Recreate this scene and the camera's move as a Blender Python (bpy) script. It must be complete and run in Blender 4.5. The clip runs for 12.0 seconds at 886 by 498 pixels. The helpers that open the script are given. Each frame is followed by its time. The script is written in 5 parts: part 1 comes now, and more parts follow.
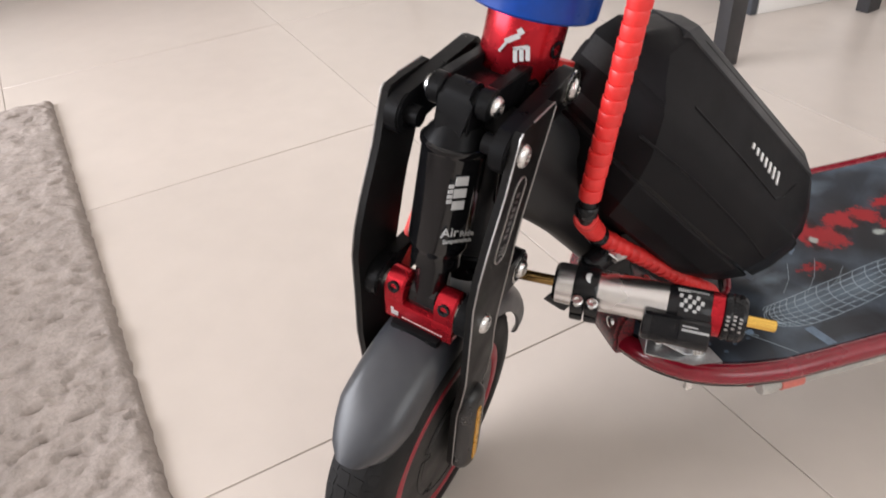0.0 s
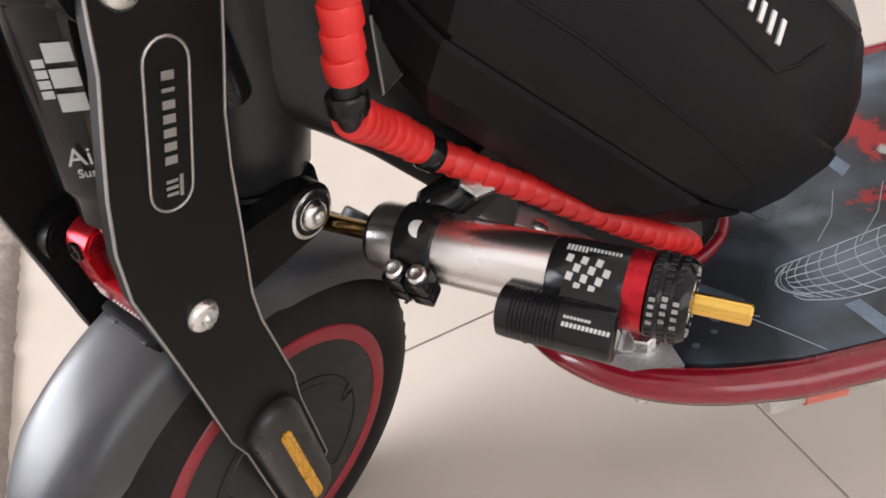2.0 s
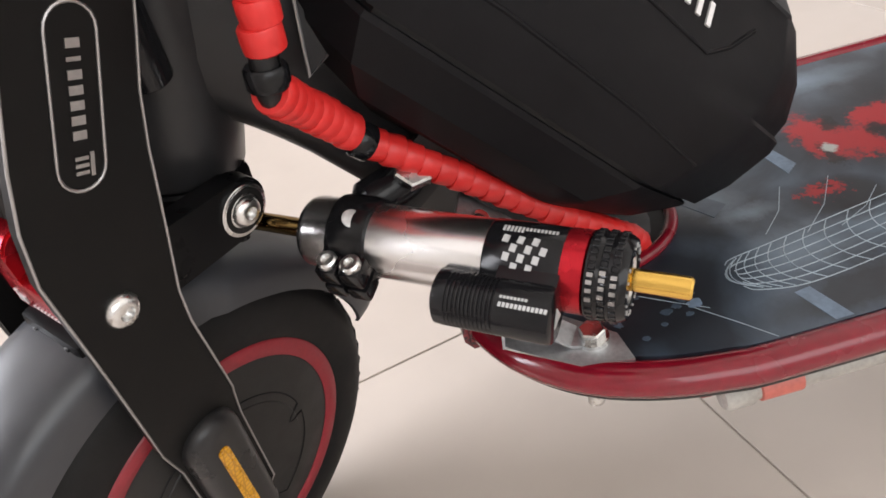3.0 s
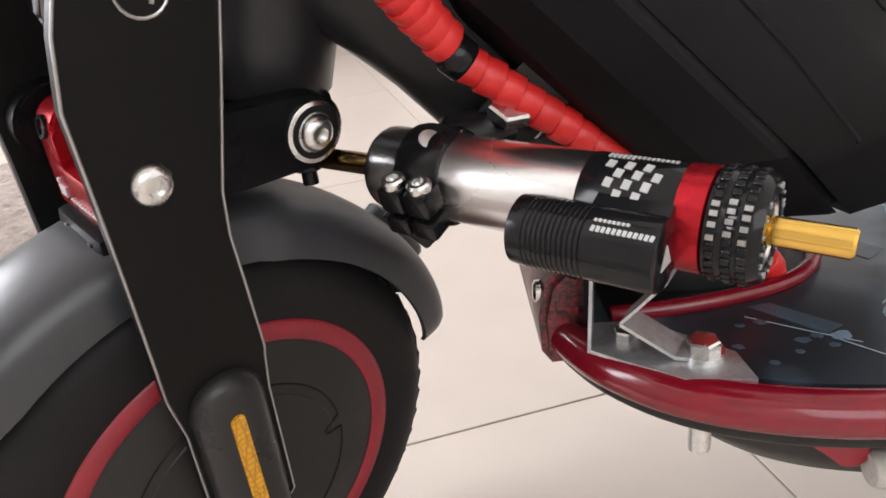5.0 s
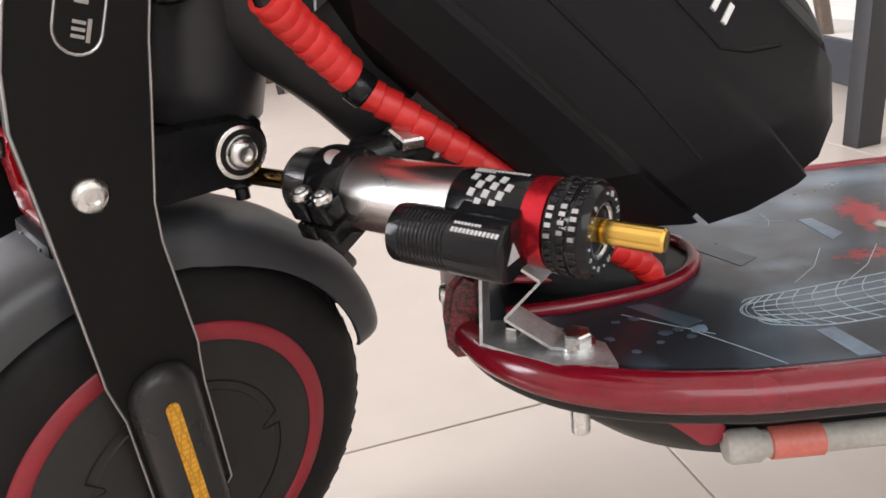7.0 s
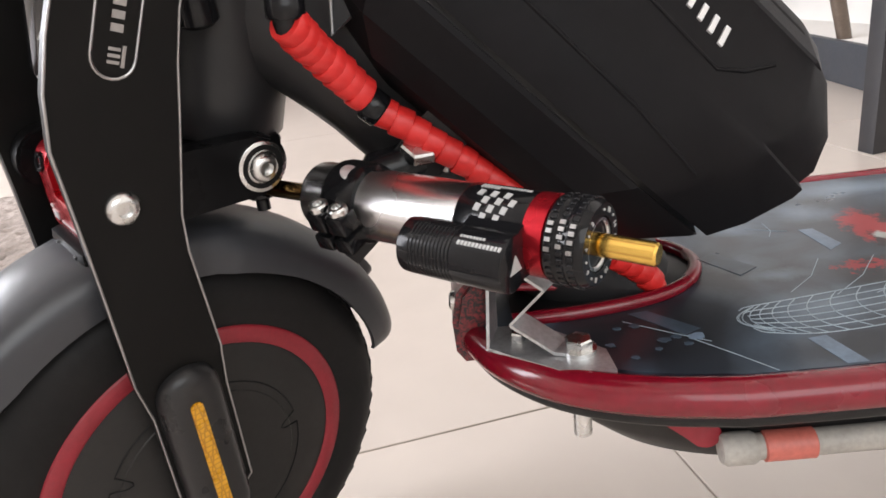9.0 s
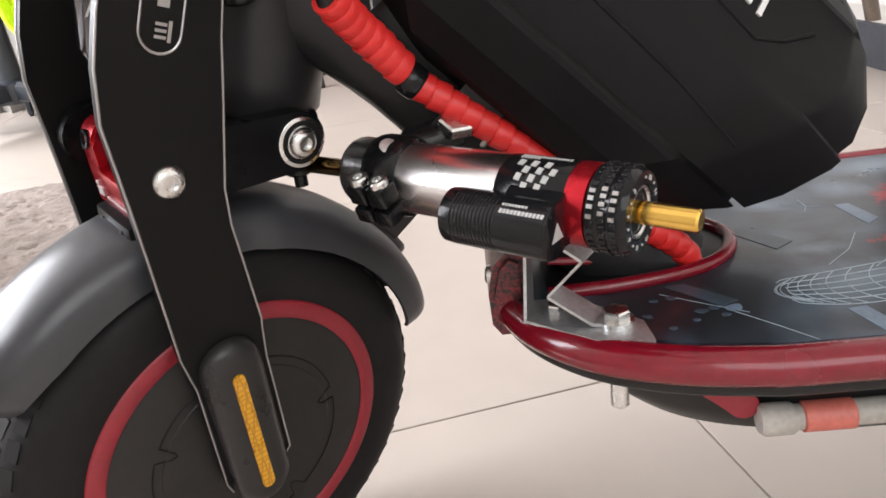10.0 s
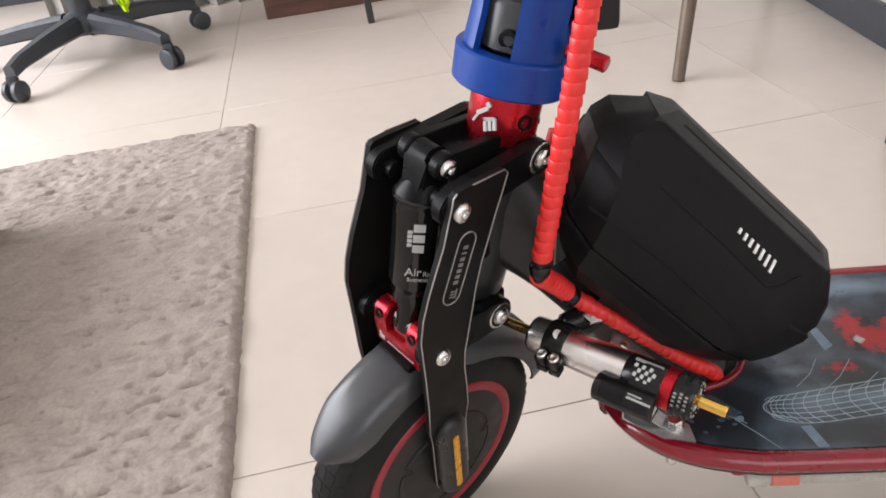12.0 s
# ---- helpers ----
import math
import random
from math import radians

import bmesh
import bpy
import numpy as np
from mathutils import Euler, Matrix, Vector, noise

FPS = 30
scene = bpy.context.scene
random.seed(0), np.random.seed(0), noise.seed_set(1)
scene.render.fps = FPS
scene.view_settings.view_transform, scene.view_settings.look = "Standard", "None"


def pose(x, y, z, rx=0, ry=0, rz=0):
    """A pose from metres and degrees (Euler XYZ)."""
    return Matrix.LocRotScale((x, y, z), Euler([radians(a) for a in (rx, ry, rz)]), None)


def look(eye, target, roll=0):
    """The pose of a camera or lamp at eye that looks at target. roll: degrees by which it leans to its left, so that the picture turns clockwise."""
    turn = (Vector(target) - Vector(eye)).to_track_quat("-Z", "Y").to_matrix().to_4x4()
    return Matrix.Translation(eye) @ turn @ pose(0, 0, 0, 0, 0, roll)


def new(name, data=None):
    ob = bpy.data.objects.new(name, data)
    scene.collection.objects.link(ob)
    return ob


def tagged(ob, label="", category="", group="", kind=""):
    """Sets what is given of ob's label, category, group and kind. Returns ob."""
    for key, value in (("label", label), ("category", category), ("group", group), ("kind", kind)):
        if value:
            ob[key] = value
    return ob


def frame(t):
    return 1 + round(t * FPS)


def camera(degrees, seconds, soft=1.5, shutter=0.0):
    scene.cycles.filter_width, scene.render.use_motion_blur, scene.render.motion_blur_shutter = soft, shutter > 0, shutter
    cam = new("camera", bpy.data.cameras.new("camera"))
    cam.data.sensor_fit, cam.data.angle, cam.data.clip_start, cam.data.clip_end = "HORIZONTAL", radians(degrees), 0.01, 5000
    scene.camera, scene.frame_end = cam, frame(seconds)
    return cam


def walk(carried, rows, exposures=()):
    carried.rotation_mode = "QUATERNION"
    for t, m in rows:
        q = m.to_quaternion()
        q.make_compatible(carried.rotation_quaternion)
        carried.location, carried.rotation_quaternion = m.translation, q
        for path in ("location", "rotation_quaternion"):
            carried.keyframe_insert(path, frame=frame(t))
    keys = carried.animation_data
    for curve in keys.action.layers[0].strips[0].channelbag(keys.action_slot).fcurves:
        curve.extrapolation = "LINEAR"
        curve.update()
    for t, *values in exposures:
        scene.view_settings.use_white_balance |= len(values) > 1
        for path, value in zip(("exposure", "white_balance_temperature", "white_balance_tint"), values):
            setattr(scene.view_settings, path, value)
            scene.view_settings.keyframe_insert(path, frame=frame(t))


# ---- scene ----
cam = camera(62.6, 12.0, soft=1.6, shutter=0.25)
PATH = [
    (0, (-0.476, -0.506, 0.606), (0.249, 0.918, -0.598), -4.1),
    (0.5, (-0.422, -0.509, 0.59), (0.203, 0.839, -0.748), -7.7),
    (1, (-0.303, -0.508, 0.495), (0.135, 0.893, -0.863), -13.6),
    (1.5, (-0.267, -0.455, 0.46), (0.12, 0.979, -0.879), -12.0),
    (2, (-0.254, -0.423, 0.455), (0.132, 1.044, -0.848), -13.3),
    (2.5, (-0.246, -0.438, 0.444), (0.223, 1.04, -0.819), -14.2),
    (4.5, (-0.256, -0.429, 0.354), (0.164, 1.301, -0.556), -7.0),
    (5, (-0.251, -0.431, 0.337), (0.114, 1.356, -0.483), -7.1),
    (5.5, (-0.239, -0.437, 0.335), (0.152, 1.355, -0.463), -6.7),
    (6, (-0.22, -0.458, 0.335), (0.166, 1.342, -0.446), -7.1),
    (6.5, (-0.214, -0.474, 0.34), (0.167, 1.333, -0.427), -7.2),
    (7, (-0.226, -0.478, 0.339), (0.173, 1.335, -0.407), -6.8),
    (9, (-0.225, -0.493, 0.348), (0.128, 1.334, -0.388), -7.1),
    (9.5, (-0.231, -0.499, 0.344), (0.084, 1.336, -0.387), -7.8),
    (10, (-0.235, -0.497, 0.343), (0.062, 1.332, -0.409), -8.0),
    (10.5, (-0.239, -0.496, 0.397), (0.059, 1.299, -0.401), -9.2),
    (11, (-0.291, -0.536, 0.549), (0.019, 1.204, -0.388), -8.3),
    (11.5, (-0.341, -0.567, 0.618), (-0.031, 1.128, -0.398), -6.8),
    (12, (-0.335, -0.614, 0.63), (-0.122, 1.065, -0.435), -7.3),
]
walk(cam, [(t, look(e, g, r)) for t, e, g, r in PATH], [(0, 0.0), (1, 0.0), (1.6, 0.22), (10.4, 0.22), (11.2, 0.0), (12, 0.0)])

STEER = 44.0  # turn of the front end, degrees

# ---- light ----
world = bpy.data.worlds.new("daylight")
scene.world = world
world.use_nodes = True
wn = world.node_tree
sky = wn.nodes.new("ShaderNodeTexSky")
sky.sky_type, sky.sun_disc = "NISHITA", False
sky.sun_elevation, sky.sun_rotation = radians(40), radians(-80)
wn.links.new(sky.outputs[0], wn.nodes["Background"].inputs[0])
wn.nodes["Background"].inputs[1].default_value = 0.12


def area_light(name, place, target, sx, sy, watts, colour):
    """A rectangular area light: daylight at the west window, added fill at the south."""
    la = bpy.data.lights.new(name, "AREA")
    la.shape, la.size, la.size_y, la.energy, la.color = "RECTANGLE", sx, sy, watts, colour
    ob = new(name, la)
    ob.matrix_world = look(place, target)
    return ob


area_light("window_light_west", (-2.9, 1.0, 1.45), (0.2, 0.0, 0.2), 2.6, 1.7, 172, (0.945, 0.945, 1.0))
# added fill lamp from the south, with no known window behind it
area_light("fill_light_south", (0.1, -2.6, 1.6), (0.3, 0.4, 0.2), 2.0, 1.5, 30, (1.0, 0.98, 0.95))


# ---- materials ----
def material(name, colour, rough=0.5, metal=0.0, vary=0.12, scale=40.0, bump=0.0, bump_scale=200.0, coat=0.0, rough_vary=0.1, per_object=0.0, aniso=None, spec=0.5):
    """A surface with colour variation at two scales, uneven gloss and fine relief."""
    m = bpy.data.materials.new(name)
    m.use_nodes = True
    t = m.node_tree
    b = t.nodes["Principled BSDF"]
    b.inputs["Metallic"].default_value = metal
    b.inputs["Coat Weight"].default_value = coat
    b.inputs["Coat Roughness"].default_value = 0.08
    b.inputs["Specular IOR Level"].default_value = spec
    tc = t.nodes.new("ShaderNodeTexCoord")
    mp = t.nodes.new("ShaderNodeMapping")
    t.links.new(tc.outputs["Object"], mp.inputs[0])
    if aniso:
        mp.inputs["Scale"].default_value = aniso
    n1 = t.nodes.new("ShaderNodeTexNoise")
    n1.inputs["Scale"].default_value, n1.inputs["Detail"].default_value = scale, 6
    n2 = t.nodes.new("ShaderNodeTexNoise")
    n2.inputs["Scale"].default_value, n2.inputs["Detail"].default_value = scale * 7, 3
    for n in (n1, n2):
        t.links.new(mp.outputs[0], n.inputs["Vector"])
    add = t.nodes.new("ShaderNodeMath")
    add.operation = "ADD"
    t.links.new(n1.outputs[0], add.inputs[0])
    t.links.new(n2.outputs[0], add.inputs[1])
    ramp = t.nodes.new("ShaderNodeMapRange")
    ramp.inputs[1].default_value, ramp.inputs[2].default_value = 0.6, 1.4
    ramp.inputs[3].default_value, ramp.inputs[4].default_value = 1 - vary, 1 + vary
    t.links.new(add.outputs[0], ramp.inputs[0])
    mul = t.nodes.new("ShaderNodeVectorMath")
    mul.operation = "SCALE"
    mul.inputs[0].default_value = colour
    t.links.new(ramp.outputs[0], mul.inputs["Scale"])
    out = mul.outputs[0]
    if per_object:
        info = t.nodes.new("ShaderNodeObjectInfo")
        pr = t.nodes.new("ShaderNodeMapRange")
        pr.inputs[3].default_value, pr.inputs[4].default_value = 1 - per_object, 1 + per_object
        t.links.new(info.outputs["Random"], pr.inputs[0])
        m2 = t.nodes.new("ShaderNodeVectorMath")
        m2.operation = "SCALE"
        t.links.new(out, m2.inputs[0])
        t.links.new(pr.outputs[0], m2.inputs["Scale"])
        out = m2.outputs[0]
    t.links.new(out, b.inputs["Base Color"])
    rr = t.nodes.new("ShaderNodeMapRange")
    rr.inputs[1].default_value, rr.inputs[2].default_value = 0.3, 0.7
    rr.inputs[3].default_value, rr.inputs[4].default_value = max(rough - rough_vary, 0.03), min(rough + rough_vary, 1)
    t.links.new(n1.outputs[0], rr.inputs[0])
    t.links.new(rr.outputs[0], b.inputs["Roughness"])
    if bump:
        n3 = t.nodes.new("ShaderNodeTexNoise")
        n3.inputs["Scale"].default_value, n3.inputs["Detail"].default_value = bump_scale, 4
        t.links.new(mp.outputs[0], n3.inputs["Vector"])
        bp = t.nodes.new("ShaderNodeBump")
        bp.inputs["Strength"].default_value, bp.inputs["Distance"].default_value = 0.6, bump
        t.links.new(n3.outputs[0], bp.inputs["Height"])
        t.links.new(bp.outputs[0], b.inputs["Normal"])
    return m


def weave_bump(m, scale, distance):
    """A fine woven relief over a material."""
    t = m.node_tree
    b = t.nodes["Principled BSDF"]
    tc = t.nodes.new("ShaderNodeTexCoord")
    ch = t.nodes.new("ShaderNodeTexChecker")
    ch.inputs["Scale"].default_value = scale
    t.links.new(tc.outputs["Object"], ch.inputs[0])
    bp = t.nodes.new("ShaderNodeBump")
    bp.inputs["Distance"].default_value = distance
    t.links.new(ch.outputs[1], bp.inputs["Height"])
    t.links.new(bp.outputs[0], b.inputs["Normal"])
    return m


BLACK = material("satin black aluminium", (0.005, 0.005, 0.0054), 0.34, 0.0, 0.15, 60, 0.00004, 900, spec=0.09)
PLATE = material("black anodised plate", (0.0075, 0.0072, 0.007), 0.42, 0.1, 0.1, 30, 0.00003, 1200, spec=0.12)
EDGE = material("bare aluminium edge", (0.36, 0.35, 0.345), 0.36, 0.9, 0.1, 80)
GLOSS = material("gloss black anodised", (0.008, 0.008, 0.009), 0.16, 0.0, 0.1, 60, coat=0.06, rough_vary=0.05, spec=0.22)
FRAME = material("matt dark grey paint", (0.0165, 0.0165, 0.0175), 0.42, 0.0, 0.12, 25, 0.00003, 900, spec=0.35)
FENDER = material("dark grey plastic", (0.03, 0.032, 0.037), 0.38, 0.0, 0.08, 20, 0.00003, 1500)
RUBBER = material("tyre rubber", (0.0088, 0.0085, 0.0085), 0.62, 0.0, 0.25, 30, 0.0001, 600, spec=0.2)
HUB = material("hub cover plastic", (0.019, 0.018, 0.0172), 0.48, 0.0, 0.16, 40, 0.00003, 1000, spec=0.25)
COVER = material("satin axle cover plastic", (0.017, 0.0165, 0.017), 0.33, 0.0, 0.12, 40, 0.00003, 1200, spec=0.35)
CAN = material("polished black shock can", (0.005, 0.005, 0.0055), 0.11, 0.0, 0.1, 60, rough_vary=0.03, spec=0.42)
RINGRED = material("red rim strip", (0.235, 0.013, 0.023), 0.45, 0.0, 0.15, 60)
REDANO = material("red anodised metal", (0.42, 0.012, 0.022), 0.26, 0.75, 0.1, 60, rough_vary=0.06)
REDPAINT = material("dark red gloss paint", (0.165, 0.004, 0.013), 0.24, 0.0, 0.22, 25, 0.00005, 160, coat=0.3, spec=0.4)
SPIRAL = material("red spiral wrap plastic", (0.6, 0.022, 0.02), 0.45, 0.0, 0.1, 40, 0.00003, 700, per_object=0.06)
SILVER = material("brushed aluminium", (0.68, 0.67, 0.67), 0.24, 1.0, 0.08, 12, 0.00001, 300, rough_vary=0.08)
CHROME = material("zinc plated steel", (0.66, 0.66, 0.65), 0.26, 1.0, 0.15, 90, 0.00003, 500)
GALV = material("galvanised sheet", (0.5, 0.51, 0.52), 0.4, 0.85, 0.25, 60, 0.00003, 400)
GOLD = material("gold plated rod", (0.78, 0.5, 0.12), 0.2, 1.0, 0.08, 30, rough_vary=0.06)
BRONZE = material("bronze toned rod", (0.3, 0.19, 0.07), 0.2, 1.0, 0.08, 30, rough_vary=0.06)
BLUE = material("blue printed plastic", (0.002, 0.038, 0.235), 0.34, 0.0, 0.12, 30, 0.00004, 900, coat=0.05, spec=0.3)
BAG = material("black moulded bag shell", (0.0088, 0.0083, 0.0091), 0.48, 0.0, 0.15, 30, 0.00008, 1400, spec=0.08)
CARBON = weave_bump(material("textured bag shell", (0.026, 0.026, 0.028), 0.5, 0.0, 0.12, 30, spec=0.22), 380, 0.0006)
REFLECT = material("silver reflective print", (0.72, 0.72, 0.72), 0.35, 0.3, 0.06, 50)
WHITEPRINT = material("white print", (0.43, 0.43, 0.425), 0.5, 0.0, 0.1, 120)
YELLOW = material("amber reflector", (0.62, 0.31, 0.01), 0.3, 0.0, 0.15, 160, 0.0002, 420, coat=0.3)
DECK = material("dark vinyl deck print", (0.034, 0.04, 0.052), 0.34, 0.0, 0.3, 9, 0.00003, 500, coat=0.1, spec=0.35)
NETLINE = material("white blue print line", (0.30, 0.37, 0.42), 0.4, 0.0, 0.3, 60)


def smoky(m, dark, light, scale):
    """Smoky streaks between two colours over a material."""
    t = m.node_tree
    tc = t.nodes.new("ShaderNodeTexCoord")
    n = t.nodes.new("ShaderNodeTexNoise")
    n.inputs["Scale"].default_value, n.inputs["Detail"].default_value, n.inputs["Distortion"].default_value = scale, 5, 1.2
    r = t.nodes.new("ShaderNodeValToRGB")
    r.color_ramp.elements[0].position, r.color_ramp.elements[0].color = 0.42, (*dark, 1)
    r.color_ramp.elements[1].position, r.color_ramp.elements[1].color = 0.74, (*light, 1)
    t.links.new(tc.outputs["Object"], n.inputs["Vector"])
    t.links.new(n.outputs[0], r.inputs[0])
    t.links.new(r.outputs[0], t.nodes["Principled BSDF"].inputs["Base Color"])
    return m


smoky(DECK, (0.017, 0.022, 0.030), (0.085, 0.118, 0.158), 14)


def ink(m, colour, spots, warp, warp_scale, soft, amount=1.0):
    """Print ragged patches (x, y, half length, half width) of one ink over a material."""
    t = m.node_tree
    base = t.nodes["Principled BSDF"].inputs["Base Color"]
    tc = t.nodes.new("ShaderNodeTexCoord")
    n = t.nodes.new("ShaderNodeTexNoise")
    n.inputs["Scale"].default_value, n.inputs["Detail"].default_value, n.inputs["Roughness"].default_value = warp_scale, 5, 0.75
    t.links.new(tc.outputs["Object"], n.inputs["Vector"])
    mid = t.nodes.new("ShaderNodeVectorMath")
    mid.operation = "SUBTRACT"
    mid.inputs[1].default_value = (0.5, 0.5, 0.5)
    t.links.new(n.outputs["Color"], mid.inputs[0])
    sc = t.nodes.new("ShaderNodeVectorMath")
    sc.operation = "SCALE"
    sc.inputs["Scale"].default_value = warp
    t.links.new(mid.outputs[0], sc.inputs[0])
    moved = t.nodes.new("ShaderNodeVectorMath")
    t.links.new(tc.outputs["Object"], moved.inputs[0])
    t.links.new(sc.outputs[0], moved.inputs[1])
    mask = None
    for cx, cy, rx, ry in spots:
        sub = t.nodes.new("ShaderNodeVectorMath")
        sub.operation = "SUBTRACT"
        sub.inputs[1].default_value = (cx, cy, 0)
        t.links.new(moved.outputs[0], sub.inputs[0])
        mul = t.nodes.new("ShaderNodeVectorMath")
        mul.operation = "MULTIPLY"
        mul.inputs[1].default_value = (1 / rx, 1 / ry, 0)
        t.links.new(sub.outputs[0], mul.inputs[0])
        ln = t.nodes.new("ShaderNodeVectorMath")
        ln.operation = "LENGTH"
        t.links.new(mul.outputs[0], ln.inputs[0])
        mr = t.nodes.new("ShaderNodeMapRange")
        mr.inputs[1].default_value, mr.inputs[2].default_value = 1.0, 1.0 - soft
        mr.inputs[3].default_value, mr.inputs[4].default_value = 0.0, amount
        t.links.new(ln.outputs["Value"], mr.inputs[0])
        if mask is None:
            mask = mr.outputs[0]
        else:
            mx = t.nodes.new("ShaderNodeMath")
            mx.operation = "MAXIMUM"
            t.links.new(mask, mx.inputs[0])
            t.links.new(mr.outputs[0], mx.inputs[1])
            mask = mx.outputs[0]
    mix = t.nodes.new("ShaderNodeMix")
    mix.data_type = "RGBA"
    old = base.links[0].from_socket
    t.links.new(mask, mix.inputs[0])
    t.links.new(old, mix.inputs[6])
    mix.inputs[7].default_value = (*colour, 1)
    t.links.new(mix.outputs[2], base)


ink(DECK, (0.012, 0.013, 0.016), [(0.36, 0.02, 0.09, 0.06), (0.30, -0.03, 0.04, 0.022), (0.17, -0.07, 0.05, 0.03), (0.27, -0.095, 0.06, 0.018), (0.45, 0.03, 0.06, 0.05)], 0.02, 30, 0.5, 0.8)
ink(DECK, (0.19, 0.25, 0.31), [(0.24, -0.006, 0.022, 0.014), (0.252, -0.022, 0.022, 0.010), (0.262, -0.058, 0.042, 0.020), (0.31, -0.056, 0.05, 0.016), (0.35, 0.088, 0.06, 0.016), (0.25, 0.04, 0.02, 0.012), (0.30, 0.055, 0.02, 0.018)], 0.02, 40, 0.9, 0.55)
ink(DECK, (0.30, 0.013, 0.018), [(0.325, 0.024, 0.016, 0.030), (0.343, 0.010, 0.014, 0.020), (0.365, 0.030, 0.020, 0.014), (0.393, 0.030, 0.014, 0.016), (0.406, 0.008, 0.012, 0.010), (0.295, -0.023, 0.014, 0.0075), (0.43, 0.04, 0.02, 0.01)], 0.042, 120, 0.3, 0.92)
ink(DECK, (0.008, 0.008, 0.01), [(0.338, 0.034, 0.006, 0.012), (0.357, 0.016, 0.007, 0.010), (0.379, 0.024, 0.006, 0.012), (0.318, 0.005, 0.005, 0.014), (0.298, -0.02, 0.006, 0.002)], 0.028, 90, 0.4, 0.9)
ink(DECK, (0.34, 0.38, 0.36), [(0.322, 0.012, 0.005, 0.006), (0.386, 0.002, 0.007, 0.005)], 0.012, 120, 0.4, 0.9)
LATCH = smoky(material("scuffed black and red paint", (0.02, 0.01, 0.01), 0.35, 0.0, 0.2, 60, 0.0002, 300), (0.008, 0.008, 0.009), (0.28, 0.02, 0.03), 420)
PRINTBLUE = material("pale blue print", (0.12, 0.17, 0.235), 0.34, 0.0, 0.3, 40)
PRINTDIM = material("dim blue print", (0.045, 0.066, 0.092), 0.34, 0.0, 0.4, 22)
CASE = material("black battery case", (0.008, 0.008, 0.0085), 0.4, 0.0, 0.15, 25, spec=0.3)
TAPE = material("faded red tape", (0.5, 0.13, 0.1), 0.5, 0.0, 0.2, 60)
GREYTUBE = material("dusty grey tube", (0.36, 0.34, 0.31), 0.55, 0.0, 0.2, 60)
TILE = material("cream floor tile", (0.54, 0.478, 0.427), 0.32, 0.0, 0.045, 2.6, 0.00006, 60, per_object=0.02, rough_vary=0.03)
GROUT = material("floor grout", (0.42, 0.37, 0.325), 0.8, 0.0, 0.15, 60)
RUG = material("grey shaggy rug", (0.315, 0.273, 0.247), 0.95, 0.0, 0.2, 26, 0.003, 160, spec=0.05)
WALL = material("white wall paint", (0.78, 0.755, 0.72), 0.7, 0.0, 0.04, 3, 0.0003, 120)
SKIRT = material("dark skirting", (0.05, 0.055, 0.065), 0.45, 0.0, 0.15, 20)
WOOD = material("brown wood", (0.1, 0.045, 0.032), 0.45, 0.0, 0.3, 8, 0.0001, 60, aniso=(1, 1, 9))
LEGBROWN = material("brown metal leg", (0.14, 0.105, 0.08), 0.4, 0.3, 0.15, 30)
DARKLEG = material("dark painted leg", (0.025, 0.025, 0.028), 0.45, 0.0, 0.15, 30)
CHAIRPLASTIC = material("black chair plastic", (0.03, 0.034, 0.042), 0.42, 0.0, 0.15, 30)
NEON = material("neon yellow fabric", (0.62, 0.85, 0.01), 0.75, 0.0, 0.12, 30, 0.0006, 300)
CURTAIN = material("grey fabric", (0.3, 0.285, 0.265), 0.9, 0.0, 0.15, 20, 0.0008, 200)



def cells(m, scale, dark):
    """Small moulded cells with darker rims over a material."""
    t = m.node_tree
    base = t.nodes["Principled BSDF"].inputs["Base Color"]
    old = base.links[0].from_socket
    tc = t.nodes.new("ShaderNodeTexCoord")
    v = t.nodes.new("ShaderNodeTexVoronoi")
    v.feature = "DISTANCE_TO_EDGE"
    v.inputs["Scale"].default_value, v.inputs["Randomness"].default_value = scale, 0.25
    t.links.new(tc.outputs["Object"], v.inputs["Vector"])
    r = t.nodes.new("ShaderNodeMapRange")
    r.inputs[1].default_value, r.inputs[2].default_value = 0.02, 0.16
    t.links.new(v.outputs[0], r.inputs[0])
    mix = t.nodes.new("ShaderNodeMix")
    mix.data_type = "RGBA"
    mix.inputs[6].default_value = (*dark, 1)
    t.links.new(r.outputs[0], mix.inputs[0])
    t.links.new(old, mix.inputs[7])
    t.links.new(mix.outputs[2], base)


cells(YELLOW, 330, (0.36, 0.15, 0.004))


# ---- mesh helpers ----
def faces_to(bm, rings, close=True, caps=True):
    """Skin a list of rings of equal length."""
    vs = [[bm.verts.new(p) for p in r] for r in rings]
    n = len(vs[0])
    for a, b in zip(vs, vs[1:]):
        for i in range(n if close else n - 1):
            j = (i + 1) % n
            bm.faces.new((a[i], a[j], b[j], b[i]))
    if caps and close:
        bm.faces.new(vs[0][::-1])
        bm.faces.new(vs[-1])
    return vs


def basis(d):
    d = Vector(d).normalized()
    up = Vector((0, 0, 1)) if abs(d.z) < 0.9 else Vector((1, 0, 0))
    a = d.cross(up).normalized()
    return d, a, a.cross(d).normalized()


def lathe(bm, p0, axis, profile, seg=32, caps=True):
    """Turn a profile of (along, radius) about an axis from p0."""
    d, a, b = basis(axis)
    p0 = Vector(p0)
    rings = [[p0 + d * h + (a * math.cos(2 * math.pi * i / seg) + b * math.sin(2 * math.pi * i / seg)) * r for i in range(seg)] for h, r in profile]
    return faces_to(bm, rings, True, caps)


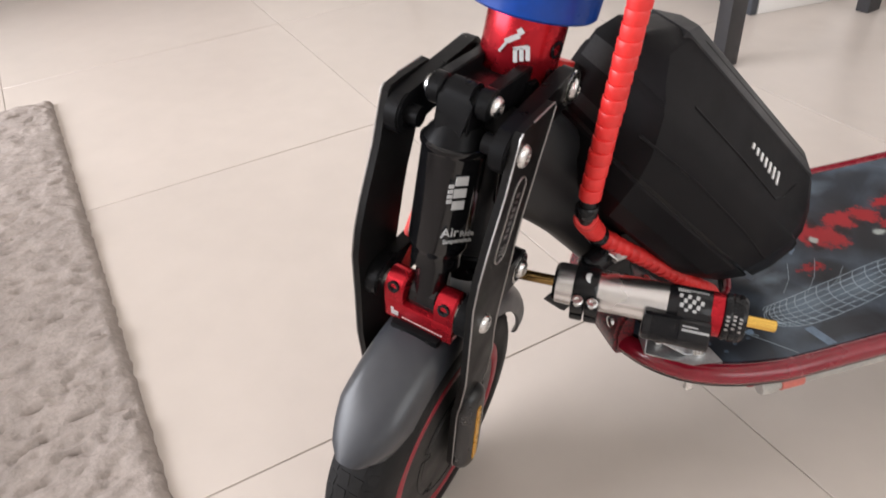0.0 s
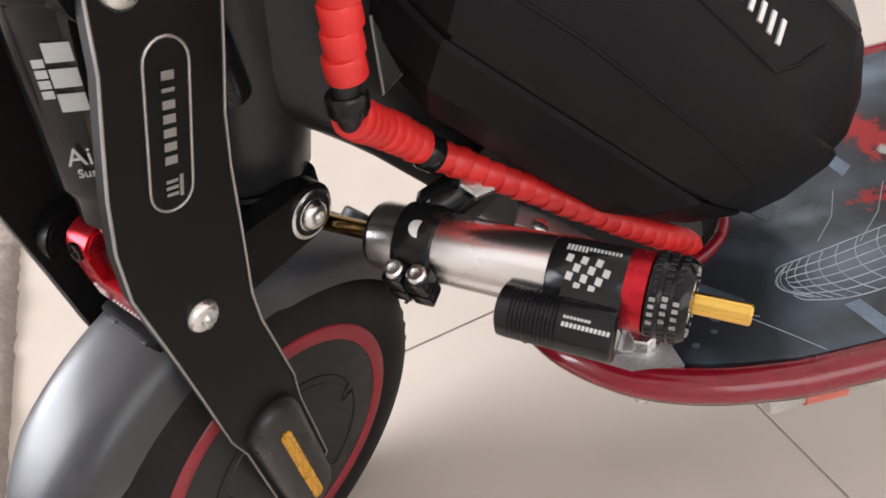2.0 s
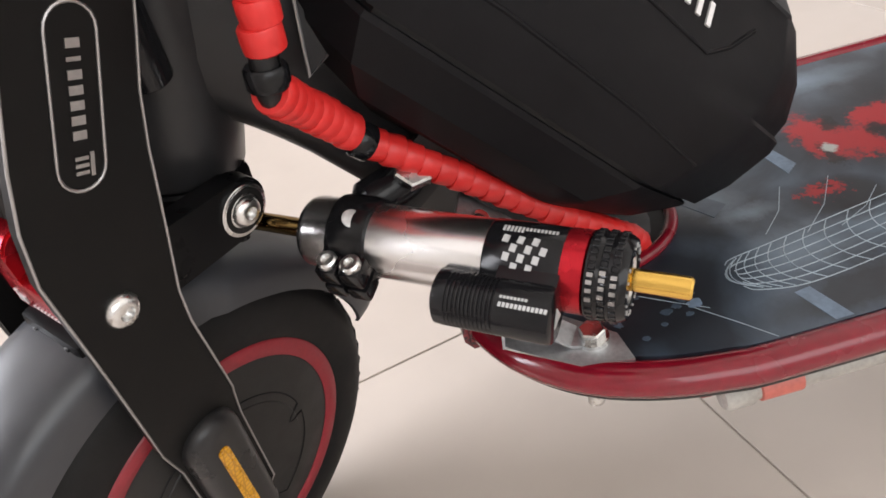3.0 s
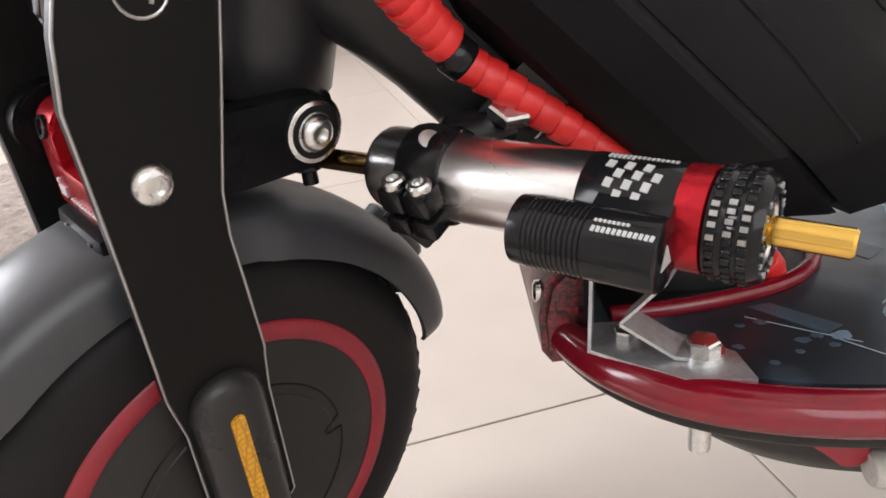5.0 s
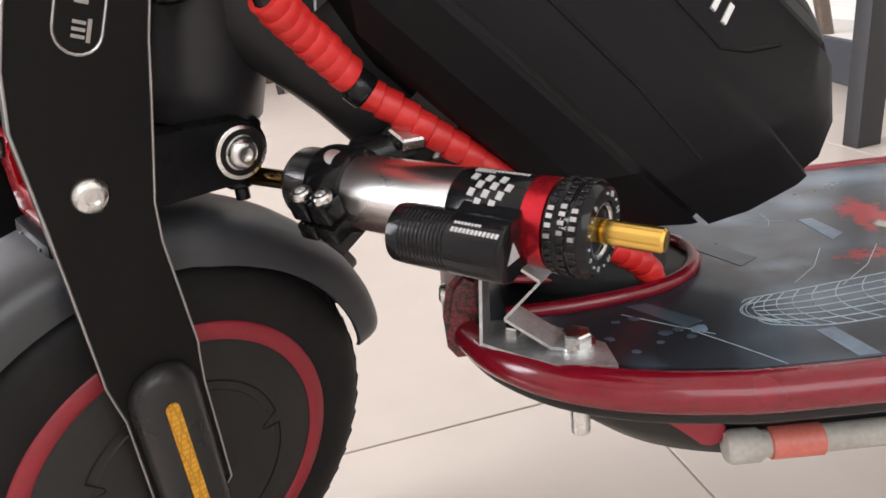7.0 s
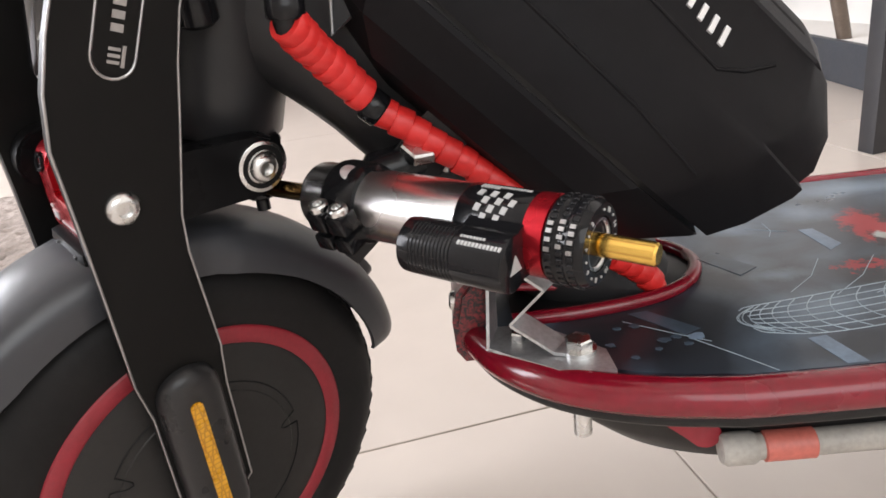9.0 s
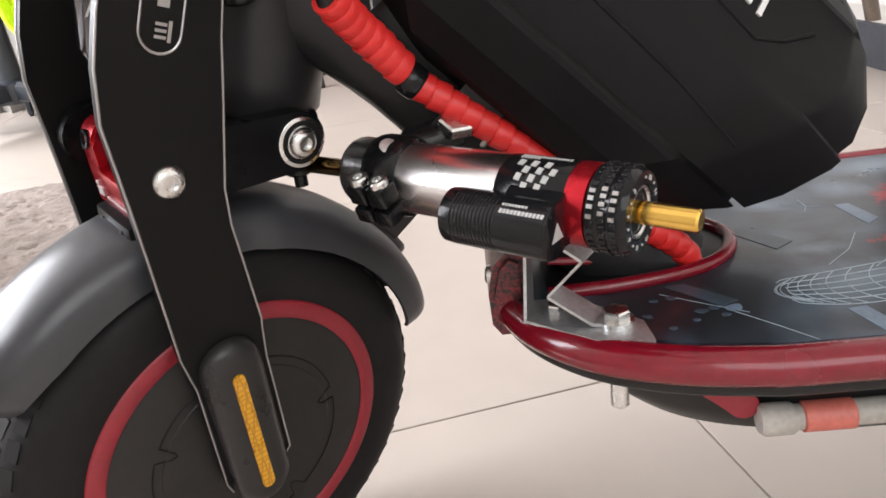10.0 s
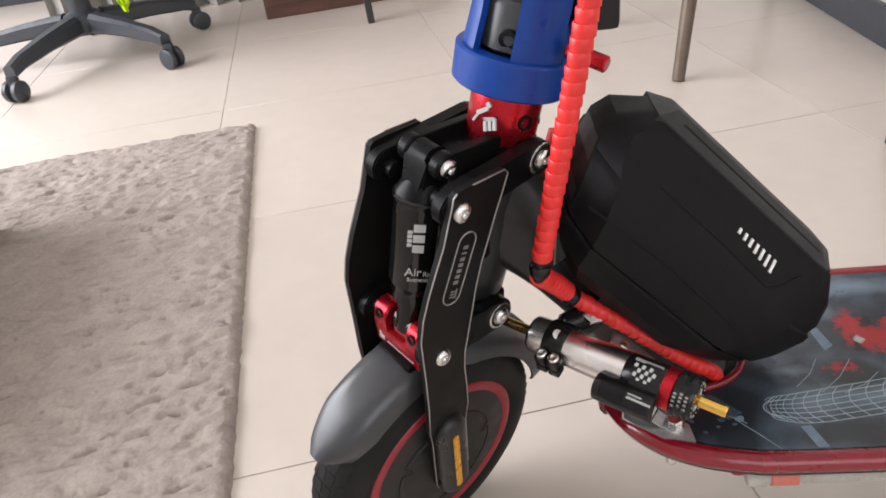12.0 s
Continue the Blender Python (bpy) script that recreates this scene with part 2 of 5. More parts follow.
def rod(bm, p0, p1, r, seg=20, bevel=0.0, r1=None):
    p0, p1 = Vector(p0), Vector(p1)
    n = (p1 - p0).length
    r1 = r if r1 is None else r1
    bv = min(bevel, n / 3, r * 0.6)
    prof = [(0, r - bv), (bv, r), (n - bv, r1), (n, r1 - bv)] if bv else [(0, r), (n, r1)]
    return lathe(bm, p0, p1 - p0, prof, seg)


def slab(bm, c, s, bevel=0.0, m=None, seg=2):
    """A block of size s at c."""
    g = bmesh.ops.create_cube(bm, size=1, matrix=Matrix.Translation(c) @ (m or Matrix()) @ Matrix.Diagonal((*s, 1)))
    if bevel:
        es = list({e for v in g["verts"] for e in v.link_edges})
        bmesh.ops.bevel(bm, geom=es, offset=bevel, segments=seg, affect="EDGES", profile=0.6)
    return g


def prism(bm, pts, y0, y1, bevel=0.0):
    """A flat outline in x and z, given a thickness along y."""
    a = [bm.verts.new((x, y0, z)) for x, z in pts]
    b = [bm.verts.new((x, y1, z)) for x, z in pts]
    n = len(pts)
    fs = [bm.faces.new(a), bm.faces.new(b[::-1])]
    for i in range(n):
        fs.append(bm.faces.new((a[i], b[i], b[(i + 1) % n], a[(i + 1) % n])))
    if bevel:
        es = [e for e in {e for f in fs[:2] for e in f.edges}]
        bmesh.ops.bevel(bm, geom=es, offset=bevel, segments=2, affect="EDGES")


def stadium(x0, z0, x1, z1, r0, r1, seg=10):
    """The outline round two circles in x and z."""
    a = math.atan2(z1 - z0, x1 - x0)
    out = [(x0 + r0 * math.cos(a + math.pi / 2 + math.pi * i / seg), z0 + r0 * math.sin(a + math.pi / 2 + math.pi * i / seg)) for i in range(seg + 1)]
    return out + [(x1 + r1 * math.cos(a - math.pi / 2 + math.pi * i / seg), z1 + r1 * math.sin(a - math.pi / 2 + math.pi * i / seg)) for i in range(seg + 1)]


def smooth_line(pts, n=8):
    """Points on a smooth line through pts."""
    pts = [Vector(p) for p in pts]
    q = [pts[0] * 2 - pts[1], *pts, pts[-1] * 2 - pts[-2]]
    out = []
    for i in range(1, len(q) - 2):
        for k in range(n):
            t = k / n
            a, b, c, d = q[i - 1:i + 3]
            out.append(0.5 * (2 * b + (c - a) * t + (2 * a - 5 * b + 4 * c - d) * t * t + (3 * b - a - 3 * c + d) * t ** 3))
    return out + [pts[-1]]


def sweep(bm, pts, radius, seg=14, caps=True, flat=1.0):
    """A tube along a line; radius is a number or a function of the share of its length."""
    pts = [Vector(p) for p in pts]
    rings, prev = [], None
    for i, p in enumerate(pts):
        d = (pts[min(i + 1, len(pts) - 1)] - pts[max(i - 1, 0)]).normalized()
        if prev is None:
            _, a, _ = basis(d)
        else:
            a = (prev - d * prev.dot(d)).normalized()
        prev = a
        b = d.cross(a)
        r = radius(i / (len(pts) - 1)) if callable(radius) else radius
        rings.append([p + (a * math.cos(2 * math.pi * k / seg) + b * math.sin(2 * math.pi * k / seg) * flat) * r for k in range(seg)])
    return faces_to(bm, rings, True, caps)


def link(name, bm, mat, m=None, smooth=40):
    """A bmesh as one mesh object."""
    bmesh.ops.recalc_face_normals(bm, faces=bm.faces)
    if m is not None:
        bm.transform(m)
    me = bpy.data.meshes.new(name)
    bm.to_mesh(me)
    bm.free()
    me.materials.append(mat)
    me.polygons.foreach_set("use_smooth", [smooth > 0] * len(me.polygons))
    if smooth > 0:
        me.set_sharp_from_angle(angle=radians(smooth))
    return new(name, me)


def part(name, bm, mat, parent, label="", m=None, smooth=40):
    ob = link(name, bm, mat, m, smooth)
    ob.parent = parent
    if label:
        ob["label"] = label
    return ob


def thing(name, m, label, category, group="", kind=""):
    ob = new(name)
    ob.empty_display_size = 0.05
    ob.matrix_world = m
    return tagged(ob, label, category, group, kind)


def words(name, text, size, m, mat, parent, extrude=0.0002, label=""):
    """Raised lettering in the built-in font, turned to a mesh."""
    cu = bpy.data.curves.new(name, "FONT")
    cu.body, cu.size, cu.extrude = text, size, extrude
    cu.align_x, cu.align_y = "CENTER", "CENTER"
    tmp = bpy.data.objects.new(name, cu)
    scene.collection.objects.link(tmp)
    bpy.context.view_layer.update()
    me = bpy.data.meshes.new_from_object(tmp.evaluated_get(bpy.context.evaluated_depsgraph_get()))
    bpy.data.objects.remove(tmp)
    me.transform(m)
    me.materials.clear()
    me.materials.append(mat)
    ob = new(name, me)
    ob.parent = parent
    if label:
        ob["label"] = label
    return ob


def axes(origin, x, y):
    """A frame whose x and y axes point along the given ways."""
    x = Vector(x).normalized()
    z = x.cross(Vector(y)).normalized()
    y = z.cross(x)
    return Matrix.Translation(origin) @ Matrix((x, y, z)).transposed().to_4x4()


# ---- the room ----
FLOOR = -0.005
T, TX, TY = 0.622, 0.006, -0.006  # tile pitch and the place of one joint crossing
bm = bmesh.new()
slab(bm, (0.4, 0.5, FLOOR - 0.0516), (7.4, 7.4, 0.1))
floor = tagged(link("floor", bm, GROUT, smooth=0), "cream square floor tiles with thin grout joints", "floor", kind="structure")

bm = bmesh.new()
slab(bm, (0.4, 0.5, 2.66), (7.4, 7.4, 0.12))
tagged(link("ceiling", bm, WALL, smooth=0), "plain white ceiling", "ceiling", kind="structure")


def wall(name, c, s, hole=None):
    """A wall with an opening (centre along, width, sill, head) where there is one."""
    bm = bmesh.new()
    along = 0 if s[0] > s[1] else 1
    if not hole:
        slab(bm, c, s)
    else:
        h, w, z0, z1 = hole
        lo, hi = c[along] - s[along] / 2, c[along] + s[along] / 2
        base, top = c[2] - s[2] / 2, c[2] + s[2] / 2
        for a, b, q, r in ((lo, h - w / 2, base, top), (h + w / 2, hi, base, top), (h - w / 2, h + w / 2, base, z0), (h - w / 2, h + w / 2, z1, top)):
            cc, ss = list(c), list(s)
            cc[along], ss[along] = (a + b) / 2, b - a
            cc[2], ss[2] = (q + r) / 2, r - q
            slab(bm, cc, ss)
    return tagged(link(name, bm, WALL, smooth=0), "plain white painted wall", "wall", kind="structure")


H = 1.3
wall("wall_west", (-3.1, 0.25, H), (0.16, 5.9, 2.58), (1.0, 2.8, 0.55, 2.35))
# the south opening is made up, placed behind the fill lamp
wall("wall_south", (-0.9, -2.8, H), (4.2, 0.16, 2.58), (0.05, 2.1, 0.8, 2.35))
wall("wall_north", (-0.9, 3.3, H), (4.2, 0.16, 2.58))
wall("wall_east", (1.28, 0.25, H), (0.16, 5.9, 2.58))


# ---- the scooter ----
AXIS = (-0.243, -0.125)
MB = pose(AXIS[0], AXIS[1], 0, 0, 0, -13.3)   # body: x to the rear, y to its right side
RAKE = Vector((0.25, 0, 0.97)).normalized()
PIVOT = Matrix.Translation((-0.012, 0, 0.28))
FORK_AXIS = Vector((0.2202, 0, 0.9755))
FT = Matrix.Translation((0.0013, 0.0003, 0)) @ PIVOT @ Matrix.Rotation(radians(STEER), 4, FORK_AXIS) @ PIVOT.inverted()   # the front end, turned about the raked axis
scooter = thing("electric_scooter", MB, "black electric scooter with red trim and a turned front wheel", "electric scooter")

# deck
DZ = 0.184


def deck_outline(off=0.0):
    half = [(0.104, 0.0), (0.105, 0.03), (0.11, 0.048), (0.12, 0.066), (0.138, 0.084), (0.163, 0.097), (0.195, 0.105), (0.235, 0.108), (0.45, 0.109), (0.78, 0.108), (0.82, 0.09), (0.83, 0.0)]
    pts = [(x - off * (0.9 if x < 0.2 else 0), y + (off if y > 0.02 else 0)) for x, y in half]
    pts = [(p.x, p.y) for p in smooth_line([(x, y, 0) for x, y in pts], 4)]
    return pts + [(x, -y) for x, y in pts[-2:0:-1]]


def flat_plate(bm, pts, z0, z1):
    a = [bm.verts.new((x, y, z0)) for x, y in pts]
    b = [bm.verts.new((x, y, z1)) for x, y in pts]
    bm.faces.new(a[::-1])
    bm.faces.new(b)
    for i in range(len(pts)):
        j = (i + 1) % len(pts)
        bm.faces.new((a[i], a[j], b[j], b[i]))


bm = bmesh.new()
flat_plate(bm, deck_outline(), DZ - 0.014, DZ)
deck = part("deck", bm, DECK, scooter, "dark printed vinyl deck cover with scuffs")
bm = bmesh.new()
ring = [(x, y, DZ - 0.0065) for x, y in deck_outline(0.006)]
sweep(bm, ring + ring[:2], 0.0083, 18, False)
part("edge_tube", bm, REDPAINT, scooter, "chipped dark red tube round the deck edge")
bm = bmesh.new()
rings = []
for z, off in ((DZ - 0.014, -0.012), (DZ - 0.045, -0.028), (DZ - 0.060, -0.042), (DZ - 0.0695, -0.06), (DZ - 0.073, -0.078)):
    rings.append([(x + max(0.0, 0.3 - x) * max(0.0, -off - 0.008) * 6.5, y * (1 + off * 0.55 / 0.108), z) for x, y in deck_outline()])
faces_to(bm, rings)
part("battery_case", bm, CASE, scooter, "black plastic battery case under the deck")
bm = bmesh.new()
lip = [(x, y, DZ - 0.0155) for x, y in deck_outline(0.004)]
sweep(bm, lip + lip[:2], 0.0055, 12, False)
part("deck_lip", bm, CASE, scooter, "black rubber lip under the edge tube")

# front hook of the deck
bm = bmesh.new()
prism(bm, [(0.094, 0.166), (0.104, 0.166), (0.108, 0.18), (0.108, 0.206), (0.1, 0.21), (0.093, 0.203), (0.0895, 0.188), (0.09, 0.172)], -0.048, 0.048, 0.003)
part("latch", bm, LATCH, scooter, "scuffed black and red latch at the deck's front")
for y in (-0.036, 0.036):
    bm = bmesh.new()
    lathe(bm, (0.0915, y, 0.195), (-1, 0, 0.1), [(0, 0.005), (0.002, 0.0046), (0.0028, 0.003)], 14)
    part("latch_screw", bm, CHROME, scooter, "small steel screw")

# slot round the down tube
bm = bmesh.new()
u = [(0.118, -0.046, DZ + 0.002), (0.15, -0.045, DZ + 0.002), (0.185, -0.038, DZ + 0.002), (0.205, -0.026, DZ + 0.002), (0.216, -0.008, DZ + 0.002), (0.216, 0.01, DZ + 0.002), (0.205, 0.028, DZ + 0.002), (0.185, 0.039, DZ + 0.002), (0.118, 0.046, DZ + 0.002)]
sweep(bm, smooth_line(u, 5), 0.0036, 10)
part("slot_trim", bm, REDPAINT, scooter, "dark red trim round the down tube's slot")
bm = bmesh.new()
u2 = [(0.12, -0.03, DZ + 0.012), (0.15, -0.028, DZ + 0.008), (0.185, -0.02, DZ + 0.003)]
sweep(bm, smooth_line(u2, 5), 0.002, 8)
part("trim_line", bm, RINGRED, scooter)
bm = bmesh.new()
inner = [(p.x, p.y) for p in smooth_line([(x, y * 0.93, 0) for x, y, z in u], 4)]
flat_plate(bm, inner, DZ - 0.006, DZ + 0.0012)
part("slot_floor", bm, CASE, scooter, "black recess of the slot")

# down tube and head tube
HT0 = Vector((-0.015, 0, 0.2845))
bm = bmesh.new()
lathe(bm, HT0, RAKE, [(0, 0.0295), (0.003, 0.0315), (0.02, 0.0322), (0.06, 0.0325), (0.11, 0.031), (0.125, 0.028)], 48)
part("head_tube", bm, FRAME, scooter, "matt dark grey head tube")
bm = bmesh.new()
rings = []
for (x, z), hw, hh in zip([(p.x, p.y) for p in smooth_line([(0.0, 0.355, 0), (0.035, 0.336, 0), (0.075, 0.292, 0), (0.115, 0.243, 0), (0.15, 0.203, 0), (0.18, 0.178, 0)], 5)], np.interp(np.linspace(0, 1, 26), [0, 0.2, 0.5, 1], [0.027, 0.027, 0.029, 0.034]), np.interp(np.linspace(0, 1, 26), [0, 0.15, 0.35, 1], [0.055, 0.042, 0.033, 0.028])):
    n = 20
    rings.append([(x + 0.72 * hh * math.sin(a) * abs(math.sin(a)) ** -0.35, hw * math.cos(a) * abs(math.cos(a)) ** -0.35, z + 0.69 * hh * math.sin(a) * abs(math.sin(a)) ** -0.35) for a in [2 * math.pi * (k + 0.5) / n for k in range(n)]])
faces_to(bm, rings)
part("down_tube", bm, FRAME, scooter, "matt dark grey down tube")

# lower steering ring
bm = bmesh.new()
lathe(bm, HT0 - RAKE * 0.0225, RAKE, [(0, 0.028), (0.002, 0.0305), (0.02, 0.0308), (0.0215, 0.0295)], 48)
part("bearing_ring", bm, BLACK, scooter, "black lower bearing ring with screw holes")
bm = bmesh.new()
for a in (-70, -20, 200, 250):
    c = HT0 - RAKE * 0.011 + Vector((math.cos(radians(a)), math.sin(radians(a)), 0)) * 0.0305
    d = Vector((math.cos(radians(a)), math.sin(radians(a)), 0))
    lathe(bm, c - d * 0.001, d, [(0, 0.003), (0.0012, 0.003), (0.0012, 0.0018), (0.0004, 0.0017)], 14)
part("ring_screw", bm, GLOSS, scooter)

# stem: red collar, black neck
SC = Vector((0.021, 0, 0.407))
bm = bmesh.new()
lathe(bm, SC, RAKE, [(0, 0.0245), (0.002, 0.026), (0.043, 0.0262), (0.045, 0.0255)], 48)
collar = part("steering_collar", bm, REDANO, scooter, "red anodised steering collar with white print")
bm = bmesh.new()
lathe(bm, SC - RAKE * 0.02, RAKE, [(0, 0.03), (0.014, 0.031), (0.02, 0.028)], 40)
lathe(bm, SC + RAKE * 0.04, RAKE, [(0, 0.022), (0.5, 0.022)], 32)
part("stem", bm, GLOSS, scooter, "black stem")
bm = bmesh.new()
for ang, dz, r in ((-103, 0.026, 0.0058), (-106, 0.011, 0.0030), (-13, 0.026, 0.0055), (-55, 0.018, 0.0028)):
    d = (FT.to_3x3() @ Vector((math.cos(radians(ang)), math.sin(radians(ang)), 0))).normalized()
    c = SC + RAKE * dz + d * 0.0252
    lathe(bm, c, d, [(0, r), (0.0016, r), (0.0016, r * 0.65), (0.0004, r * 0.6)], 16)
part("collar_screw", bm, GLOSS, scooter)
# the maker's mark on the collar, as plain shapes
nrm = Vector((-0.60, -0.80, 0.15)).normalized()
mk = axes(SC + RAKE * 0.024 + nrm * 0.0263, nrm.cross(RAKE) * -1, RAKE)
bm = bmesh.new()
for x, y, w, h, a in ((0.0015, -0.005, 0.0025, 0.009, -8), (0.0055, -0.005, 0.0025, 0.0085, -8), (0.0095, -0.005, 0.0025, 0.0085, -8), (0.0055, -0.0012, 0.0095, 0.0022, 0), (0.001, 0.005, 0.010, 0.0032, 15), (0.007, 0.0085, 0.0035, 0.004, 25), (-0.0055, 0.001, 0.0075, 0.0016, 40)):
    slab(bm, (x, y, 0), (w, h, 0.0016), 0, pose(0, 0, 0, 0, 0, a))
part("collar_mark", bm, WHITEPRINT, collar, "white printed mark", mk @ pose(0, 0, 0, 0, 0, 22))

# ---- steered front end: wheel ----
AX = Vector((-0.0745, 0, 0.113))
bm = bmesh.new()
prof = []
for k in range(25):
    a = math.pi * (k / 24) - math.pi / 2
    prof.append((0.028 * math.sin(a) * (0.92 + 0.08 * abs(math.cos(a))), 0.0895 + 0.0310 * abs(math.cos(a)) ** 0.62))
prof = [(-0.022, 0.082), *prof, (0.022, 0.082)]
lathe(bm, AX, (0, 1, 0), prof, 96, False)
wheel = part("front_wheel", bm, RUBBER, scooter, "black pneumatic front tyre with moulded tread", FT)
# tread blocks
bm = bmesh.new()
for k in range(54):
    a = 2 * math.pi * k / 54
    for y, w, ln, da, tw in ((-0.0155, 0.0080, 0.0098, 0.0, 8), (0.0155, 0.0080, 0.0098, 0.0, -8), (-0.0050, 0.0088, 0.0102, 0.058, -6), (0.0050, 0.0088, 0.0102, 0.058, 6)):
        r = 0.0895 + 0.0310 * math.sqrt(max(1 - (y / 0.0275) ** 2, 0.05)) ** 0.62 - 0.0005
        aa = a + da
        m = Matrix.Translation((AX.x + r * math.cos(aa), y, AX.z + r * math.sin(aa))) @ Matrix.Rotation(math.pi / 2 - aa, 4, "Y") @ pose(0, 0, 0, math.degrees(math.asin(max(-1, min(1, y / 0.03)))) * 0.85 * -1, 0, tw)
        bmesh.ops.create_cube(bm, size=1, matrix=m @ Matrix.Diagonal((ln, w * 0.9, 0.0015, 1)))
tagged(part("tread", bm, RUBBER, wheel, "", FT, 0), kind="stuff")
for sgn in (-1, 1):
    bm = bmesh.new()
    lathe(bm, AX, (0, sgn, 0), [(0.0215, 0.0868), (0.0243, 0.0858), (0.025, 0.0848), (0.025, 0.077), (0.0242, 0.076), (0.02, 0.0755)], 80, False)
    part("rim_strip", bm, RINGRED, wheel, "dark red rim strip", FT)
    bm = bmesh.new()
    lathe(bm, AX, (0, sgn, 0), [(0.018, 0.077), (0.0238, 0.0762), (0.0246, 0.074), (0.0262, 0.054), (0.0266, 0.05), (0.0272, 0.0495), (0.0282, 0.03), (0.029, 0.0)], 64, True)
    hub = part("hub_cover", bm, HUB, wheel, "matt dark hub motor cover", FT)
    # engraved outline of the cover, a ring with round notches
    bm = bmesh.new()
    pts = []
    for k in range(160):
        a = 2 * math.pi * k / 160
        f = (a / (2 * math.pi) * 5) % 1.0
        r = 0.0545
        if f < 0.12:
            r -= 0.0105 * math.sin(math.pi * f / 0.12) ** 0.5
        y = float(np.interp(r, [0.0, 0.03, 0.0495, 0.05, 0.054, 0.074], [0.029, 0.0282, 0.0272, 0.0266, 0.0262, 0.0246]))
        pts.append((AX.x + r * math.cos(a), sgn * (y + 0.0001), AX.z + r * math.sin(a)))
    sweep(bm, pts + pts[:1], 0.00055, 6, False)
    part("engraved_line", bm, RUBBER, hub, "dark engraved outline", FT)

# fender
bm = bmesh.new()
rings = []
N = 40
for i in range(N + 1):
    a = radians(np.interp(i / N, [0, 0.08, 0.92, 1], [8, 15, 130, 140]))
    end = min(i, N - i) / 5
    w = 0.0285 * (0.4 + 0.6 * min(1, end) ** 0.5) if i > N / 2 else 0.031 * (0.8 + 0.2 * min(1, end) ** 0.5)
    ro = 0.1405 + (0.004 * math.sin((a - radians(60)) * 1.2) if a > radians(60) else 0)
    prof = []
    for k in range(17):
        b = math.pi * k / 16
        prof.append((w * math.cos(b) * (abs(math.cos(b)) ** -0.25 if abs(math.cos(b)) > 1e-3 else 0), ro - 0.024 + 0.024 * math.sin(b) ** 0.6))
    for k in range(16, -1, -1):
        b = math.pi * k / 16
        prof.append(((w - 0.0025) * math.cos(b) * (abs(math.cos(b)) ** -0.25 if abs(math.cos(b)) > 1e-3 else 0), ro - 0.0245 + 0.022 * math.sin(b) ** 0.6))
    rings.append([(AX.x + r * math.cos(a), y, AX.z + r * math.sin(a)) for y, r in prof])
faces_to(bm, rings)
fender = part("front_fender", bm, FENDER, scooter, "smooth dark grey plastic front fender", FT)
bm = bmesh.new()
a = radians(31)
m = Matrix.Translation((AX.x + 0.1402 * math.cos(a), 0, AX.z + 0.1402 * math.sin(a))) @ Matrix.Rotation(math.pi / 2 - a, 4, "Y")
pts = [(p[0], p[1]) for p in stadium(-0.012, 0, 0.012, 0, 0.0105, 0.0105)]
va = [[Vector((x * s, y * s, z)) for x, y in pts] for z, s in ((-0.004, 1.0), (0.0035, 1.0), (0.005, 0.93), (0.0052, 0.85))]
faces_to(bm, [[m @ p for p in r] for r in va])
part("fender_pad", bm, FENDER, fender, "raised oval pad", FT)

for y in (-0.012, 0.009):
    bm = bmesh.new()
    a = radians(98)
    m = Matrix.Translation((AX.x + 0.1418 * math.cos(a), y, AX.z + 0.1418 * math.sin(a))) @ Matrix.Rotation(math.pi / 2 - a, 4, "Y")
    slab(bm, (0, 0, 0), (0.010, 0.003, 0.004), 0.001, m)
    part("fender_clip", bm, CASE, fender, "small black clip", FT)


# fork plates
def bolt(name, p, d, r, parent, mat=CHROME, washer=0.0, h=0.004):
    """A socket button bolt, with a washer where there is one."""
    bm = bmesh.new()
    o = 0.0
    if washer:
        lathe(bm, p, d, [(0, washer), (0.0012, washer), (0.0015, washer * 0.96)], 28)
        o = 0.0014
        # a dark coloured ring stands for the groove in the washer
        rb = bmesh.new()
        lathe(rb, Vector(p) + Vector(d).normalized() * 0.0012, d, [(0, washer * 0.86), (0.0006, washer * 0.85), (0.0006, washer * 0.66), (0, washer * 0.65)], 28, False)
        part("groove_ring", rb, RUBBER, parent, "dark ring drawn for the washer's groove", FT)
    lathe(bm, Vector(p) + Vector(d).normalized() * o, d, [(0, r), (h * 0.35, r), (h * 0.8, r * 0.8), (h, r * 0.58), (h, r * 0.42), (h * 0.5, r * 0.38)], 24)
    return part(name, bm, mat, parent, "silver socket bolt", FT)


ROWS = [(0.105, -0.0945, -0.066), (0.112, -0.0965, -0.0585), (0.176, -0.0965, -0.0590), (0.200, -0.1005, -0.0585), (0.232, -0.1013, -0.0614), (0.255, -0.1013, -0.0628), (0.272, -0.1014, -0.0617), (0.2925, -0.1018, -0.057), (0.313, -0.1022, -0.0523), (0.333, -0.0983, -0.0480), (0.352, -0.0915, -0.0425), (0.370, -0.0835, -0.0352), (0.3875, -0.0755, -0.0285), (0.405, -0.0700, -0.0210), (0.4175, -0.0660, -0.0160), (0.4215, -0.0650, -0.0190), (0.4240, -0.0615, -0.0480)]


def plate_y(z):
    return float(np.interp(z, [0.186, 0.212], [0.0395, 0.0462]))


